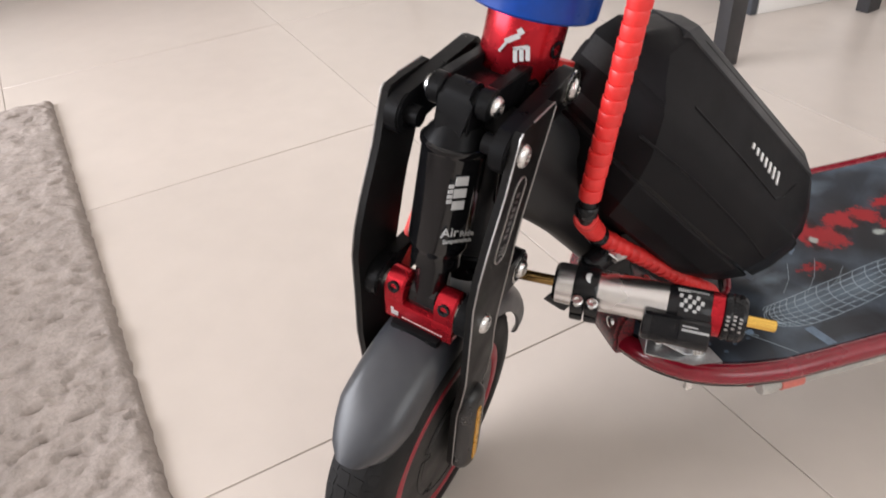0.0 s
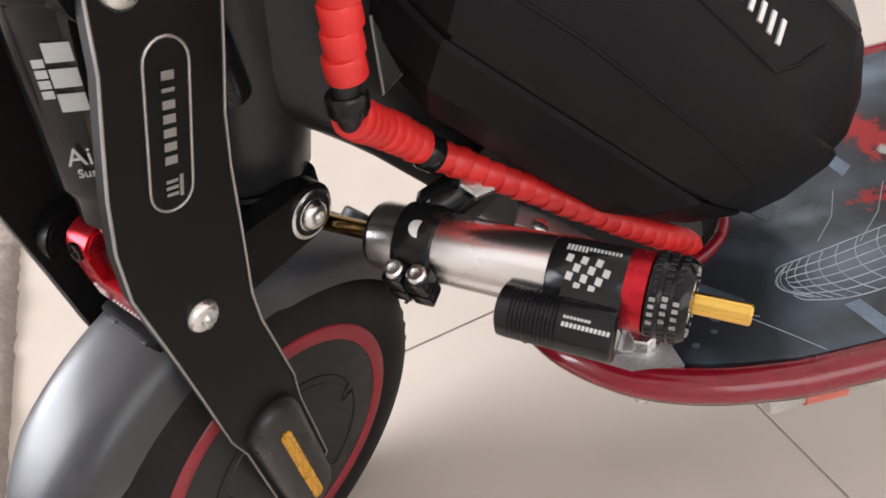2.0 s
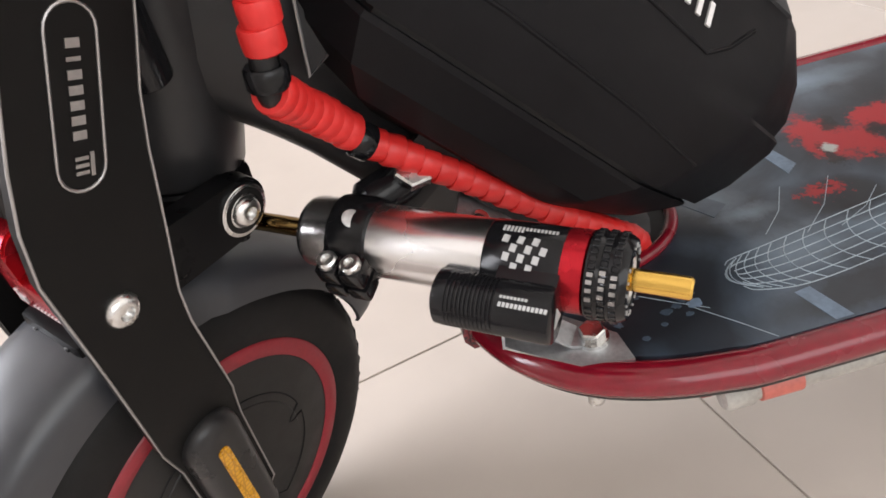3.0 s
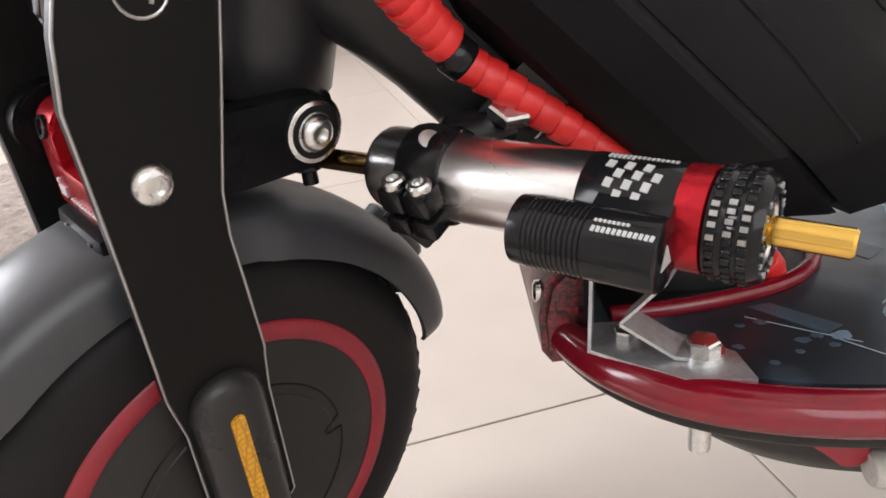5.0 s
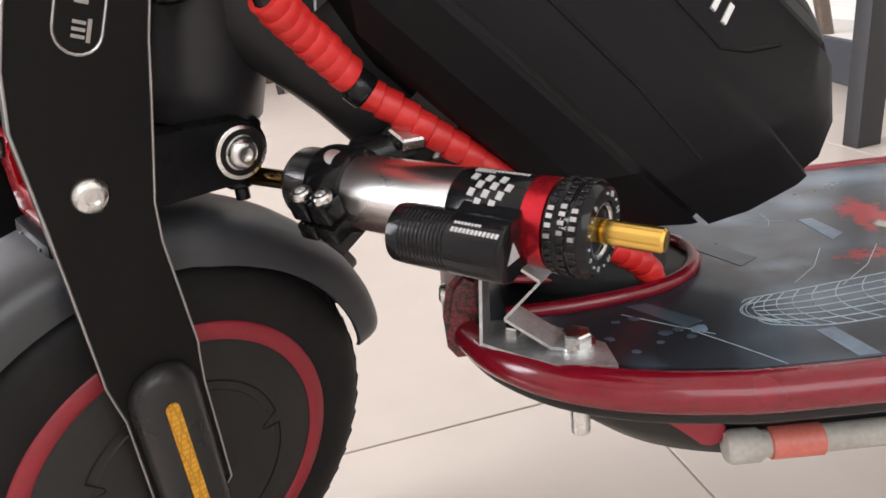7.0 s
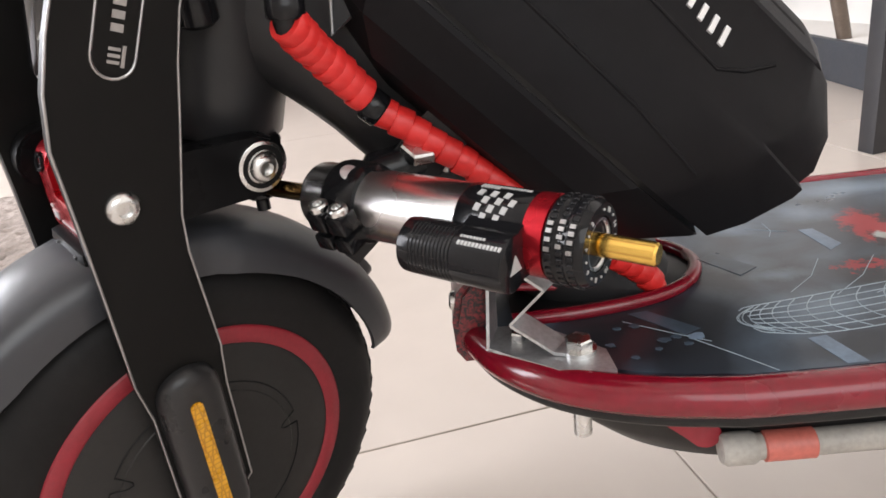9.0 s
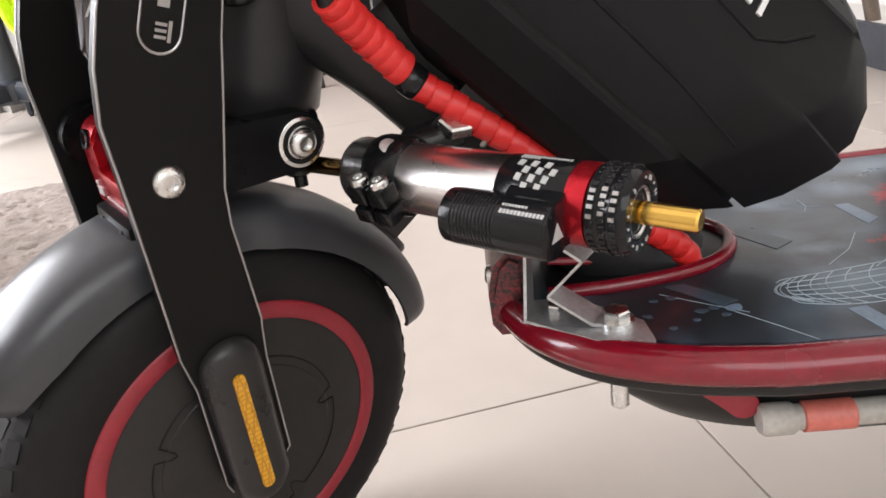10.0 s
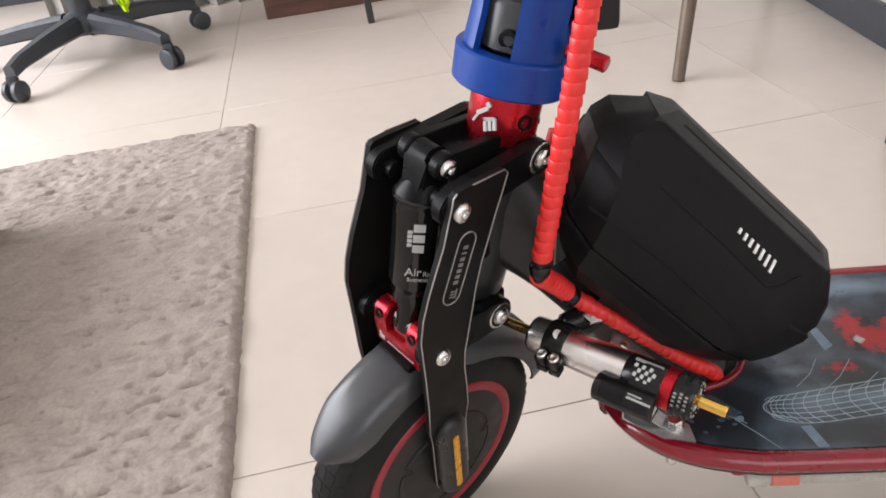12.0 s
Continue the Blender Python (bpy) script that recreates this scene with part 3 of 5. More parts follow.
for sgn in (-1, 1):
    bm = bmesh.new()
    fine = [(z, np.interp(z, [r[0] for r in ROWS], [r[1] for r in ROWS]), np.interp(z, [r[0] for r in ROWS], [r[2] for r in ROWS])) for z in sorted({*(r[0] for r in ROWS), 0.15, 0.195, 0.3})]
    rings = [[(xl, sgn * plate_y(z), z), (xr, sgn * plate_y(z), z), (xr, sgn * (plate_y(z) - 0.005), z), (xl, sgn * (plate_y(z) - 0.005), z)] for z, xl, xr in fine]
    faces_to(bm, rings)
    plate = part("fork_plate", bm, PLATE, scooter, "black fork side plate with bare metal edges", FT, 30)
    # bright chamfers along both edges
    bm = bmesh.new()
    for col in (1, 2):
        sweep(bm, [(r[col], sgn * (plate_y(r[0]) + 0.0002), r[0]) for r in fine], 0.0006, 8)
    part("bright_edge", bm, EDGE, plate, "bare aluminium edge", FT)
    # axle cover
    bm = bmesh.new()
    st = stadium(-0.0788, 0.183, -0.0783, 0.108, 0.0155, 0.0155, 12)
    cx, cz = -0.0785, 0.1455
    rings = [[(cx + (x - cx) * s, sgn * y, cz + (z - cz) * t) for x, z in st] for y, s, t in ((0.0385, 1, 1), (0.0430, 1, 1), (0.0457, 0.95, 0.985), (0.0478, 0.84, 0.955), (0.0493, 0.66, 0.915), (0.0501, 0.42, 0.87), (0.0503, 0.2, 0.84))]
    faces_to(bm, rings)
    cap = part("axle_cover", bm, COVER, plate, "dark grey plastic axle cover", FT)
    bm = bmesh.new()
    prism(bm, stadium(-0.0797, 0.1788, -0.0788, 0.1088, 0.0032, 0.0034, 8), sgn * 0.0490, sgn * 0.0511, 0.0004)
    part("reflector_strip", bm, YELLOW, scooter, "amber reflector strip", FT)
    bolt("plate_bolt", (-0.0841, sgn * 0.0462, 0.2836), (0, sgn, 0), 0.0072, plate)
    bolt("plate_bolt", (-0.0586, sgn * 0.0462, 0.407), (0, sgn, 0), 0.0074, plate)

# name badge on the plate: a sunk silver outline with lettering
bm = bmesh.new()
bt = [(x, -0.0465, z) for x, z in stadium(-0.0713, 0.3405, -0.0550, 0.3795, 0.0082, 0.0082, 10)]
sweep(bm, bt + bt[:1], 0.0006, 6, False)
badge = part("badge_outline", bm, EDGE, scooter, "bare metal outline of the name badge", FT)
m = FT @ axes((-0.0618, -0.0466, 0.363), (0.385, 0, 0.92), (-0.92, 0, 0.385))
bm = bmesh.new()
for k in range(7):
    slab(bm, ((k - 3) * 0.0047, 0, 0), (0.0029 if k != 5 else 0.0013, 0.0046, 0.0004))
part("badge_print", bm, EDGE, badge, "plain bars in place of the maker's name", m)
bm = bmesh.new()
for k in range(3):
    slab(bm, (-0.0265 + k * 0.0024, 0.0, 0), (0.0012, 0.0045, 0.0004))
slab(bm, (-0.024, -0.0035, 0), (0.008, 0.0014, 0.0004))
part("badge_mark", bm, EDGE, badge, "", m)

# links between plates and steerer
for sgn in (-1, 1):
    for (x0, z0), (x1, z1), r0, r1 in (((-0.0841, 0.2836), (-0.0187, 0.2775), 0.0150, 0.0140), ((-0.0586, 0.407), (0.0224, 0.4079), 0.0140, 0.0125)):
        bm = bmesh.new()
        prism(bm, stadium(x0, z0, x1, z1, r0, r1, 12), sgn * 0.0305, sgn * 0.041, 0.0012)
        arm = part("suspension_link", bm, BLACK, scooter, "black machined suspension link", FT)
        bolt("link_bolt", (x1, sgn * 0.041, z1), (0, sgn, 0), 0.0070, arm, CHROME, 0.0120)
        bm = bmesh.new()
        rod(bm, (x1, sgn * 0.022, z1), (x1, sgn * 0.032, z1), 0.008, 20)
        part("spacer", bm, CHROME if z0 < 0.3 else BLACK, arm, "", FT)
        bm = bmesh.new()
        rod(bm, (x0, sgn * 0.022, z0), (x0, sgn * 0.032, z0), 0.0066, 20)
        part("spacer", bm, CHROME if z0 < 0.3 else BLACK, arm, "", FT)

# steerer block and yoke
bm = bmesh.new()
slab(bm, (-0.014, 0, 0.2745), (0.032, 0.054, 0.019), 0.003)
part("steerer_block", bm, BLACK, scooter, "black machined steerer block", FT)
bm = bmesh.new()
slab(bm, (0.017, 0, 0.408), (0.04, 0.05, 0.018), 0.004)
part("steerer_block", bm, BLACK, scooter, "black machined steerer block", FT)
for sgn in (-1, 1):
    bm = bmesh.new()
    prism(bm, stadium(-0.0473, 0.4241, 0.014, 0.413, 0.0088, 0.0115, 10), sgn * 0.0122, sgn * 0.0205, 0.001)
    yk = part("yoke_arm", bm, BLACK, scooter, "black yoke arm over the shock", FT)
    bm = bmesh.new()
    rod(bm, (-0.0473, sgn * 0.0115, 0.4241), (-0.0473, sgn * 0.0212, 0.4241), 0.0100, 24, 0.0015)
    part("yoke_boss", bm, BLACK, yk, "", FT)
    bolt("yoke_bolt", (-0.0473, sgn * 0.0212, 0.4241), (0, sgn, 0), 0.0068, yk)

bm = bmesh.new()
faces_to(bm, [[(-0.030, -0.0125, z0), (-0.030, 0.0125, z0), (0.004, 0.0235, z0 - 0.005), (0.016, 0.0235, z0 - 0.007), (0.016, -0.0235, z0 - 0.007), (0.004, -0.0235, z0 - 0.005)] for z0 in (0.4145, 0.4225)])
part("yoke_web", bm, BLACK, scooter, "black recessed web of the yoke", FT, 25)

# air shock
S0, S1 = Vector((-0.0473, 0, 0.4241)), Vector((-0.0785, 0, 0.270))
d = (S1 - S0).normalized()
bm = bmesh.new()
prism(bm, stadium(S0.x, S0.z, S0.x + d.x * 0.02, S0.z + d.z * 0.02, 0.0105, 0.014, 10), -0.0115, 0.0115, 0.003)
lathe(bm, S0 + d * 0.016, d, [(0, 0.0135), (0.006, 0.018), (0.012, 0.0215)], 36)
shock = part("air_shock", bm, BLACK, scooter, "black air shock absorber", FT)
bm = bmesh.new()
lathe(bm, S0 + d * 0.026, d, [(0, 0.02), (0.0015, 0.0222), (0.004, 0.0222), (0.005, 0.0214), (0.007, 0.0208), (0.074, 0.0208), (0.078, 0.019), (0.083, 0.0175), (0.092, 0.0172), (0.093, 0.0125)], 48)
can = part("air_can", bm, CAN, shock, "gloss black air can with white print", FT)
bm = bmesh.new()
lathe(bm, S0 + d * 0.115, d, [(0, 0.0125), (0.035, 0.0122), (0.037, 0.009)], 28)
prism(bm, stadium(S1.x, S1.z, S1.x - d.x * 0.012, S1.z - d.z * 0.012, 0.0095, 0.0115, 10), -0.0115, 0.0115, 0.002)
part("shock_shaft", bm, CAN, shock, "black lower shock body", FT)
bm = bmesh.new()
lathe(bm, (-0.03, -0.03, 0.372), (0.1, 0.1, -1), [(0, 0.008), (0.002, 0.009), (0.03, 0.009), (0.032, 0.007)], 20)
part("shock_valve", bm, GLOSS, shock, "", FT)
fr = Vector((-0.62, -0.78, 0))
for txt, off, size, turn, ox in (("", 0.046, 0.0125, 90, -0.002), ("", 0.046, 0.0052, 90, -0.0085), ("Air", 0.083 - 0.008, 0.0095, 0, -0.004), ("Ride", 0.0765, 0.0055, 0, 0.008), ("Suspension", 0.0815, 0.0045, 0, 0.002)):
    frn = (fr - d * fr.dot(d)).normalized()
    side = frn.cross(d).normalized()
    m = FT @ axes(S0 + d * (0.026 + off - 0.018) + frn * 0.021 + side * ox, side, -d) @ pose(0, 0, 0, 0, 0, -90 if turn else 0)
    if txt:
        words("shock_print", txt, size, m, WHITEPRINT, can, 0.0003)
        continue
    # the maker's name as plain bars
    n = 3 if size > 0.01 else 4
    bm = bmesh.new()
    for k in range(n):
        slab(bm, ((k - (n - 1) / 2) * size * 0.68, 0, 0.0001), (size * 0.5, size * 0.66, 0.0004))
    part("shock_mark", bm, WHITEPRINT, can, "plain white bars", m)

# red lower clamp
bm = bmesh.new()
slab(bm, (-0.0838, 0, 0.2645), (0.018, 0.055, 0.018), 0.002)
clamp = part("shock_clamp", bm, REDANO, scooter, "red anodised lower shock clamp", FT)
for sgn in (-1, 1):
    bm = bmesh.new()
    prism(bm, stadium(-0.0818, 0.2675, -0.0818, 0.2855, 0.0105, 0.0105, 12), sgn * 0.0125, sgn * 0.0275, 0.0012)
    ear = part("clamp_ear", bm, REDANO, clamp, "red anodised clamp ear", FT)
    bm = bmesh.new()
    lathe(bm, (-0.0913, sgn * 0.02, 0.2875), (-1, 0, 0.25), [(0, 0.0045), (0.0018, 0.0045), (0.0018, 0.0028), (0.0006, 0.0026)], 18)
    part("clamp_screw", bm, GLOSS, clamp, "black socket screw", FT)
    bm = bmesh.new()
    rod(bm, (-0.0818, sgn * 0.0265, 0.2855), (-0.0818, sgn * 0.034, 0.2855), 0.005, 20, 0.001)
    part("clamp_pin", bm, CHROME, clamp, "bright steel spacer", FT)
bm = bmesh.new()
for y, w, dz, h in ((0.0205, 0.0014, 0.0, 0.0030), (0.0185, 0.0014, 0.0, 0.0030), (0.0165, 0.0014, 0.0, 0.0030), (0.0185, 0.006, 0.0022, 0.0010), (0.0205, 0.0022, 0.0044, 0.0016)):
    slab(bm, (-0.0931, y, 0.262 + dz), (0.0006, w, h))
for k in range(14):
    slab(bm, (-0.0931, 0.0115 - 0.0024 * k, 0.2612), (0.0006, 0.0015, 0.0008))
part("clamp_mark", bm, WHITEPRINT, clamp, "white printed marks", FT)

bm = bmesh.new()
slab(bm, (-0.0835, 0, 0.2530), (0.030, 0.040, 0.010), 0.004)
part("fender_mount", bm, BLACK, scooter, "black mount between clamp and fender", FT)

# ---- deck print: bars, patches and line work ----
def deck_patch(name, pts, mat, z=0.0002):
    bm = bmesh.new()
    flat_plate(bm, pts, DZ - 0.0005, DZ + z)
    return part(name, bm, mat, deck, "", None, 0)


def splash(cx, cy, rx, ry, n, seed, spike=0.35):
    rnd = random.Random(seed)
    return [(cx + rx * math.cos(a) * (1 - spike * rnd.random()), cy + ry * math.sin(a) * (1 - spike * rnd.random())) for a in [2 * math.pi * k / n for k in range(n)]]


deck_patch("printed_bar", [(0.238, -0.0855), (0.246, -0.0845), (0.252, -0.107), (0.2435, -0.107)], PRINTBLUE)
deck_patch("printed_bar", [(0.286, 0.030), (0.294, 0.030), (0.298, 0.006), (0.289, -0.001)], PRINTBLUE)
deck_patch("printed_bar", [(0.222, 0.004), (0.231, 0.012), (0.246, -0.012), (0.235, -0.02)], PRINTDIM, 0.0003)
deck_patch("printed_bar", [(0.172, -0.048), (0.181, -0.047), (0.199, -0.068), (0.191, -0.0725)], PRINTDIM, 0.0003)
for x, y, r in ((0.1955, -0.0745, 0.0042), (0.187, -0.073, 0.0025), (0.181, -0.075, 0.003), (0.172, -0.06, 0.0026), (0.164, -0.061, 0.002), (0.19, -0.08, 0.0022), (0.177, -0.082, 0.0018), (0.166, -0.087, 0.002), (0.158, -0.075, 0.0024)):
    deck_patch("worn_spot", splash(x, y, r * 1.1, r * 0.85, 18, int(x * 1e4), 0.45), PRINTDIM if r < 0.004 else PRINTBLUE, 0.0004)
mid_line = smooth_line([(0.2205, -0.0645, 0.0085), (0.226, -0.0655, 0.0125), (0.25, -0.066, 0.0165), (0.30, -0.059, 0.0175), (0.36, -0.049, 0.016), (0.43, -0.044, 0.015), (0.52, -0.04, 0.015)], 12)
bm = bmesh.new()
for k in range(7):
    f = k / 3 - 1
    sweep(bm, [(p.x + 0.002 * (1 - f * f), p.y + p.z * f, DZ + 0.0001) for p in mid_line], 0.00027, 5)
for p in mid_line[4::3]:
    sweep(bm, [(p.x + 0.009 * (g * g - 1) + 0.004, p.y + p.z * g, DZ + 0.0001) for g in (-1, -0.75, -0.5, -0.25, 0, 0.25, 0.5, 0.75, 1)], 0.00027, 5)
for p0, p1 in (((0.268, -0.05), (0.305, -0.012)), ((0.25, -0.043), (0.278, -0.01)), ((0.285, -0.052), (0.32, -0.03)), ((0.192, -0.075), (0.217, -0.107)), ((0.168, -0.055), (0.2, -0.08)), ((0.272, 0.045), (0.268, 0.025)), ((0.26, 0.04), (0.28, 0.03))):
    sweep(bm, [(p0[0], p0[1], DZ + 0.0001), ((p0[0] + p1[0]) / 2 + 0.002, (p0[1] + p1[1]) / 2 - 0.002, DZ + 0.0001), (p1[0], p1[1], DZ + 0.0001)], 0.0002, 5)
tagged(part("printed_net", bm, NETLINE, deck, "pale printed net of fine lines"), kind="stuff")

# deck hardware
def hexhead(bm, p, d, r, h):
    lathe(bm, p, d, [(0, r), (h * 0.85, r), (h, r * 0.88)], 6)


bm = bmesh.new()
lathe(bm, (0.1435, -0.079, DZ + 0.0005), (0, 0, 1), [(0, 0.0078), (0.003, 0.0078)], 24)
hexhead(bm, (0.1435, -0.079, DZ + 0.003), (0, 0, 1), 0.0062, 0.005)
part("deck_bolt", bm, CHROME, scooter, "zinc plated hex bolt", None, 25)
bm = bmesh.new()
rod(bm, (0.1435, -0.079, DZ - 0.0415), (0.1435, -0.079, DZ - 0.01), 0.0042, 16, 0.001)
hexhead(bm, (0.1435, -0.079, DZ - 0.024), (0, 0, 1), 0.0075, 0.006)
part("bolt_end", bm, CHROME, scooter, "zinc plated threaded end", None, 25)
bm = bmesh.new()
hexhead(bm, (0.12, -0.063, DZ + 0.001), (0, 0, 1), 0.0048, 0.0045)
part("deck_bolt", bm, CHROME, scooter, "small zinc plated bolt", None, 25)
bm = bmesh.new()
flat_plate(bm, [(0.105, -0.069), (0.116, -0.079), (0.133, -0.093), (0.156, -0.097), (0.155, -0.08), (0.129, -0.052), (0.11, -0.05)], DZ + 0.0002, DZ + 0.0017)
bracket = part("damper_bracket", bm, GALV, scooter, "bent galvanised steel bracket", None, 25)
bm = bmesh.new()
faces_to(bm, [[Vector(p) + Vector((0.0007, 0.0002, 0)) * o for p in ((0.1048, -0.0692, DZ + 0.0005), (0.1098, -0.05, DZ + 0.0005), (0.111, -0.0505, DZ + 0.031), (0.1075, -0.064, DZ + 0.031))] for o in (-1, 1)])
part("bracket_upright", bm, GALV, bracket, "upright steel flange", None, 20)
bm = bmesh.new()
zz = [(0.1435, -0.079, DZ + 0.0026), (0.136, -0.0765, DZ + 0.003), (0.1185, -0.069, DZ + 0.0145), (0.1335, -0.0745, DZ + 0.032), (0.1225, -0.0725, DZ + 0.041)]
rings = [[Vector(p) + Vector(o) for o in ((0.0035, 0.0055, -0.0008), (-0.0035, -0.0055, -0.0008), (-0.0035, -0.0055, 0.0008), (0.0035, 0.0055, 0.0008))] for p in zz]
faces_to(bm, rings)
part("bracket_strap", bm, GALV, bracket, "bent steel strap", None, 20)

# things under the deck on its near side
SY, SZ = -0.096, DZ - 0.044
bm = bmesh.new()
sweep(bm, [(0.2, SY, SZ), (0.30, SY - 0.002, SZ + 0.001), (0.62, SY - 0.004, SZ + 0.003)], 0.0058, 16)
prop = part("side_stand", bm, GREYTUBE, scooter, "dusty grey folded side stand")
bm = bmesh.new()
lathe(bm, (0.199, SY, SZ), (1, -0.02, 0), [(0, 0.006), (0.002, 0.0072), (0.013, 0.0072), (0.015, 0.006)], 20)
part("stand_tip", bm, GREYTUBE, prop, "grey rubber tip")
bm = bmesh.new()
lathe(bm, (0.2165, SY - 0.0003, SZ + 0.0002), (1, -0.02, 0), [(0, 0.006), (0.0006, 0.0069), (0.021, 0.0069), (0.0216, 0.006)], 18)
slab(bm, (0.2275, SY + 0.004, SZ + 0.013), (0.02, 0.0016, 0.02), 0.0004)
part("tape", bm, TAPE, prop, "faded red tape wrap")
bm = bmesh.new()
prism(bm, stadium(0.182, DZ - 0.026, 0.1945, DZ - 0.0385, 0.0075, 0.0062, 8), -0.094, -0.088, 0.001)
part("stand_mount", bm, RINGRED, scooter, "red side stand tab")


# ---- storage bag behind the head tube ----
UX, VX = Vector((0.69, 0, -0.724)), Vector((0.724, 0, 0.69))


def uvw(u, v, w):
    """A place on the bag: along it, out from the tube, across."""
    return Vector((0, 0, 0.3)) + UX * u + VX * v + Vector((0, w, 0))


bag = thing("storage_bag", MB, "black hard-shell storage bag with silver stripes strapped behind the stem", "bag")


def bag_ring(u0, u1, w, c0, c1, v, n=5, dv0=0.0):
    """An outline with cut corners at height v."""
    pts = [(u0, -w + c0), (u0 + c0 * 0.75, -w), (u1 - c1 * 1.25, -w), (u1 - c1 * 0.35, -w + c1 * 0.45), (u1, -w + c1 * 1.25), (u1, w - c1 * 1.25), (u1 - c1 * 0.35, w - c1 * 0.45), (u1 - c1 * 1.25, w), (u0 + c0 * 0.75, w), (u0, w - c0)]
    out = []
    for a, b in zip(pts, pts[1:] + pts[:1]):
        out += [(a[0] + (b[0] - a[0]) * k / n, a[1] + (b[1] - a[1]) * k / n) for k in range(n)]
    return [uvw(a, v + dv0 * (a - u0), b) for a, b in out]


bm = bmesh.new()
faces_to(bm, [bag_ring(0.036, 0.150, 0.036, 0.02, 0.024, 0.054), bag_ring(0.020, 0.174, 0.053, 0.024, 0.034, 0.0615), bag_ring(0.006, 0.197, 0.065, 0.026, 0.046, 0.074), bag_ring(-0.001, 0.214, 0.0695, 0.026, 0.050, 0.09), bag_ring(-0.001, 0.216, 0.069, 0.026, 0.050, 0.0925)])
part("bag_back", bm, BAG, bag, "black lower bag shell", None, 22)
bm = bmesh.new()
faces_to(bm, [bag_ring(0.002, 0.213, 0.0665, 0.026, 0.049, 0.0915), bag_ring(0.002, 0.213, 0.0665, 0.026, 0.049, 0.096)])
part("zip_seam", bm, CASE, bag, "black zip seam")


def bag_w(v):
    """Half the front shell's width at height v."""
    return float(np.interp(v, [0.095, 0.11, 0.132, 0.147, 0.163, 0.18, 0.188, 0.1915], [0.07, 0.069, 0.061, 0.0495, 0.036, 0.024, 0.016, 0.009]))


bm = bmesh.new()
faces_to(bm, [bag_ring(a_, b_, bag_w(v_), c_, e_, v_) for v_, a_, b_, c_, e_ in ((0.095, -0.002, 0.219, 0.026, 0.049), (0.11, -0.008, 0.229, 0.027, 0.05), (0.132, -0.016, 0.238, 0.026, 0.045), (0.1375, -0.018, 0.2395, 0.0245, 0.043), (0.139, -0.0175, 0.2365, 0.0245, 0.043), (0.147, -0.021, 0.238, 0.022, 0.038), (0.163, -0.020, 0.232, 0.016, 0.028), (0.18, -0.002, 0.212, 0.010, 0.017), (0.188, 0.018, 0.192, 0.006, 0.009), (0.1915, 0.045, 0.165, 0.003, 0.005))])
part("bag_front", bm, BAG, bag, "black moulded front shell with facets", None, 36)
for sgn in (-1, 1):
    for q in ([(-0.006, 0.114), (0.06, 0.117), (0.13, 0.115), (0.168, 0.111)], [(0.03, 0.151), (0.1, 0.150), (0.15, 0.1475), (0.162, 0.155), (0.174, 0.167)]):
        bm = bmesh.new()
        sweep(bm, [uvw(u_, v_, sgn * (bag_w(v_) - 0.0004)) for u_, v_ in q], 0.0011, 8)
        part("shell_ridge", bm, BAG, bag, "moulded ridge")
bm = bmesh.new()
faces_to(bm, [[uvw(u_, v_ + o, w_) for u_, v_, w_ in ((0.0 + e_, 0.181, -0.0235 + e_), (0.192 - e_, 0.181, -0.0235 + e_), (0.208 - e_, 0.180, -0.01 + e_ * 0.5), (0.208 - e_, 0.180, 0.01 - e_ * 0.5), (0.192 - e_, 0.181, 0.0235 - e_), (0.0 + e_, 0.181, 0.0235 - e_))] for o, e_ in ((-0.004, 0.001), (0.0012, 0.0), (0.0105, 0.0125), (0.0112, 0.0145))])
part("front_panel", bm, CARBON, bag, "textured raised front panel", None, 20)
bm = bmesh.new()
faces_to(bm, [[uvw(u_ + o, v_, w_) for u_, v_, w_ in ((-0.0035, 0.10, -0.038), (-0.0196, 0.144, -0.025), (-0.0196, 0.144, 0.025), (-0.0035, 0.10, 0.038))] for o in (-0.0008, 0.006)])
part("end_panel", bm, CARBON, bag, "textured end panel", None, 20)
for sgn in (-1, 1):
    for k in range(7):
        f = k / 6
        u_ = 0.1055 + 0.0405 * f
        v_ = 0.1625 - 0.003 * f
        bm = bmesh.new()
        slab(bm, (0, 0, 0), (0.0026, 0.0045 + 0.0065 * f, 0.0012), 0, axes(uvw(u_, v_ + 0.0004, sgn * (bag_w(v_) + 0.0002)), UX, VX * 0.77 - Vector((0, sgn * 0.64, 0))))
        part("reflective_stripe", bm, REFLECT, bag, "silver reflective stripe")
# straps and buckle
bm = bmesh.new()
faces_to(bm, [[uvw(0.0208, 0.0571, -0.0451 + o), uvw(0.0225, 0.0690, -0.0440 + o), uvw(0.0017, 0.0789, -0.0408 + o)] for o in (0.0, -0.0014)])
tab = part("strap_tab", bm, CASE, bag, "black triangular strap tab", None, 20)
bm = bmesh.new()
sweep(bm, [uvw(0.0017, 0.0789, -0.0424), uvw(0.0208, 0.0571, -0.0467), uvw(0.0225, 0.0690, -0.0456)], 0.0007, 8)
part("tab_edge", bm, EDGE, tab, "light stitched edge")
bm = bmesh.new()
rod(bm, (0.0935, -0.029, 0.258), (0.106, -0.0285, 0.277), 0.0034, 14, 0.0008)
part("strap_pin", bm, CHROME, bag, "chrome strap pin")
bm = bmesh.new()
faces_to(bm, [[uvw(u_ + o, v_, w_) for u_, v_, w_ in ((0.07, 0.06, -0.045), (0.07, 0.02, -0.04), (0.07, -0.02, -0.036), (0.07, -0.022, -0.033), (0.07, 0.02, -0.037), (0.07, 0.06, -0.042))] for o in (0, 0.022)])
part("strap", bm, CASE, bag, "black strap", None, 20)


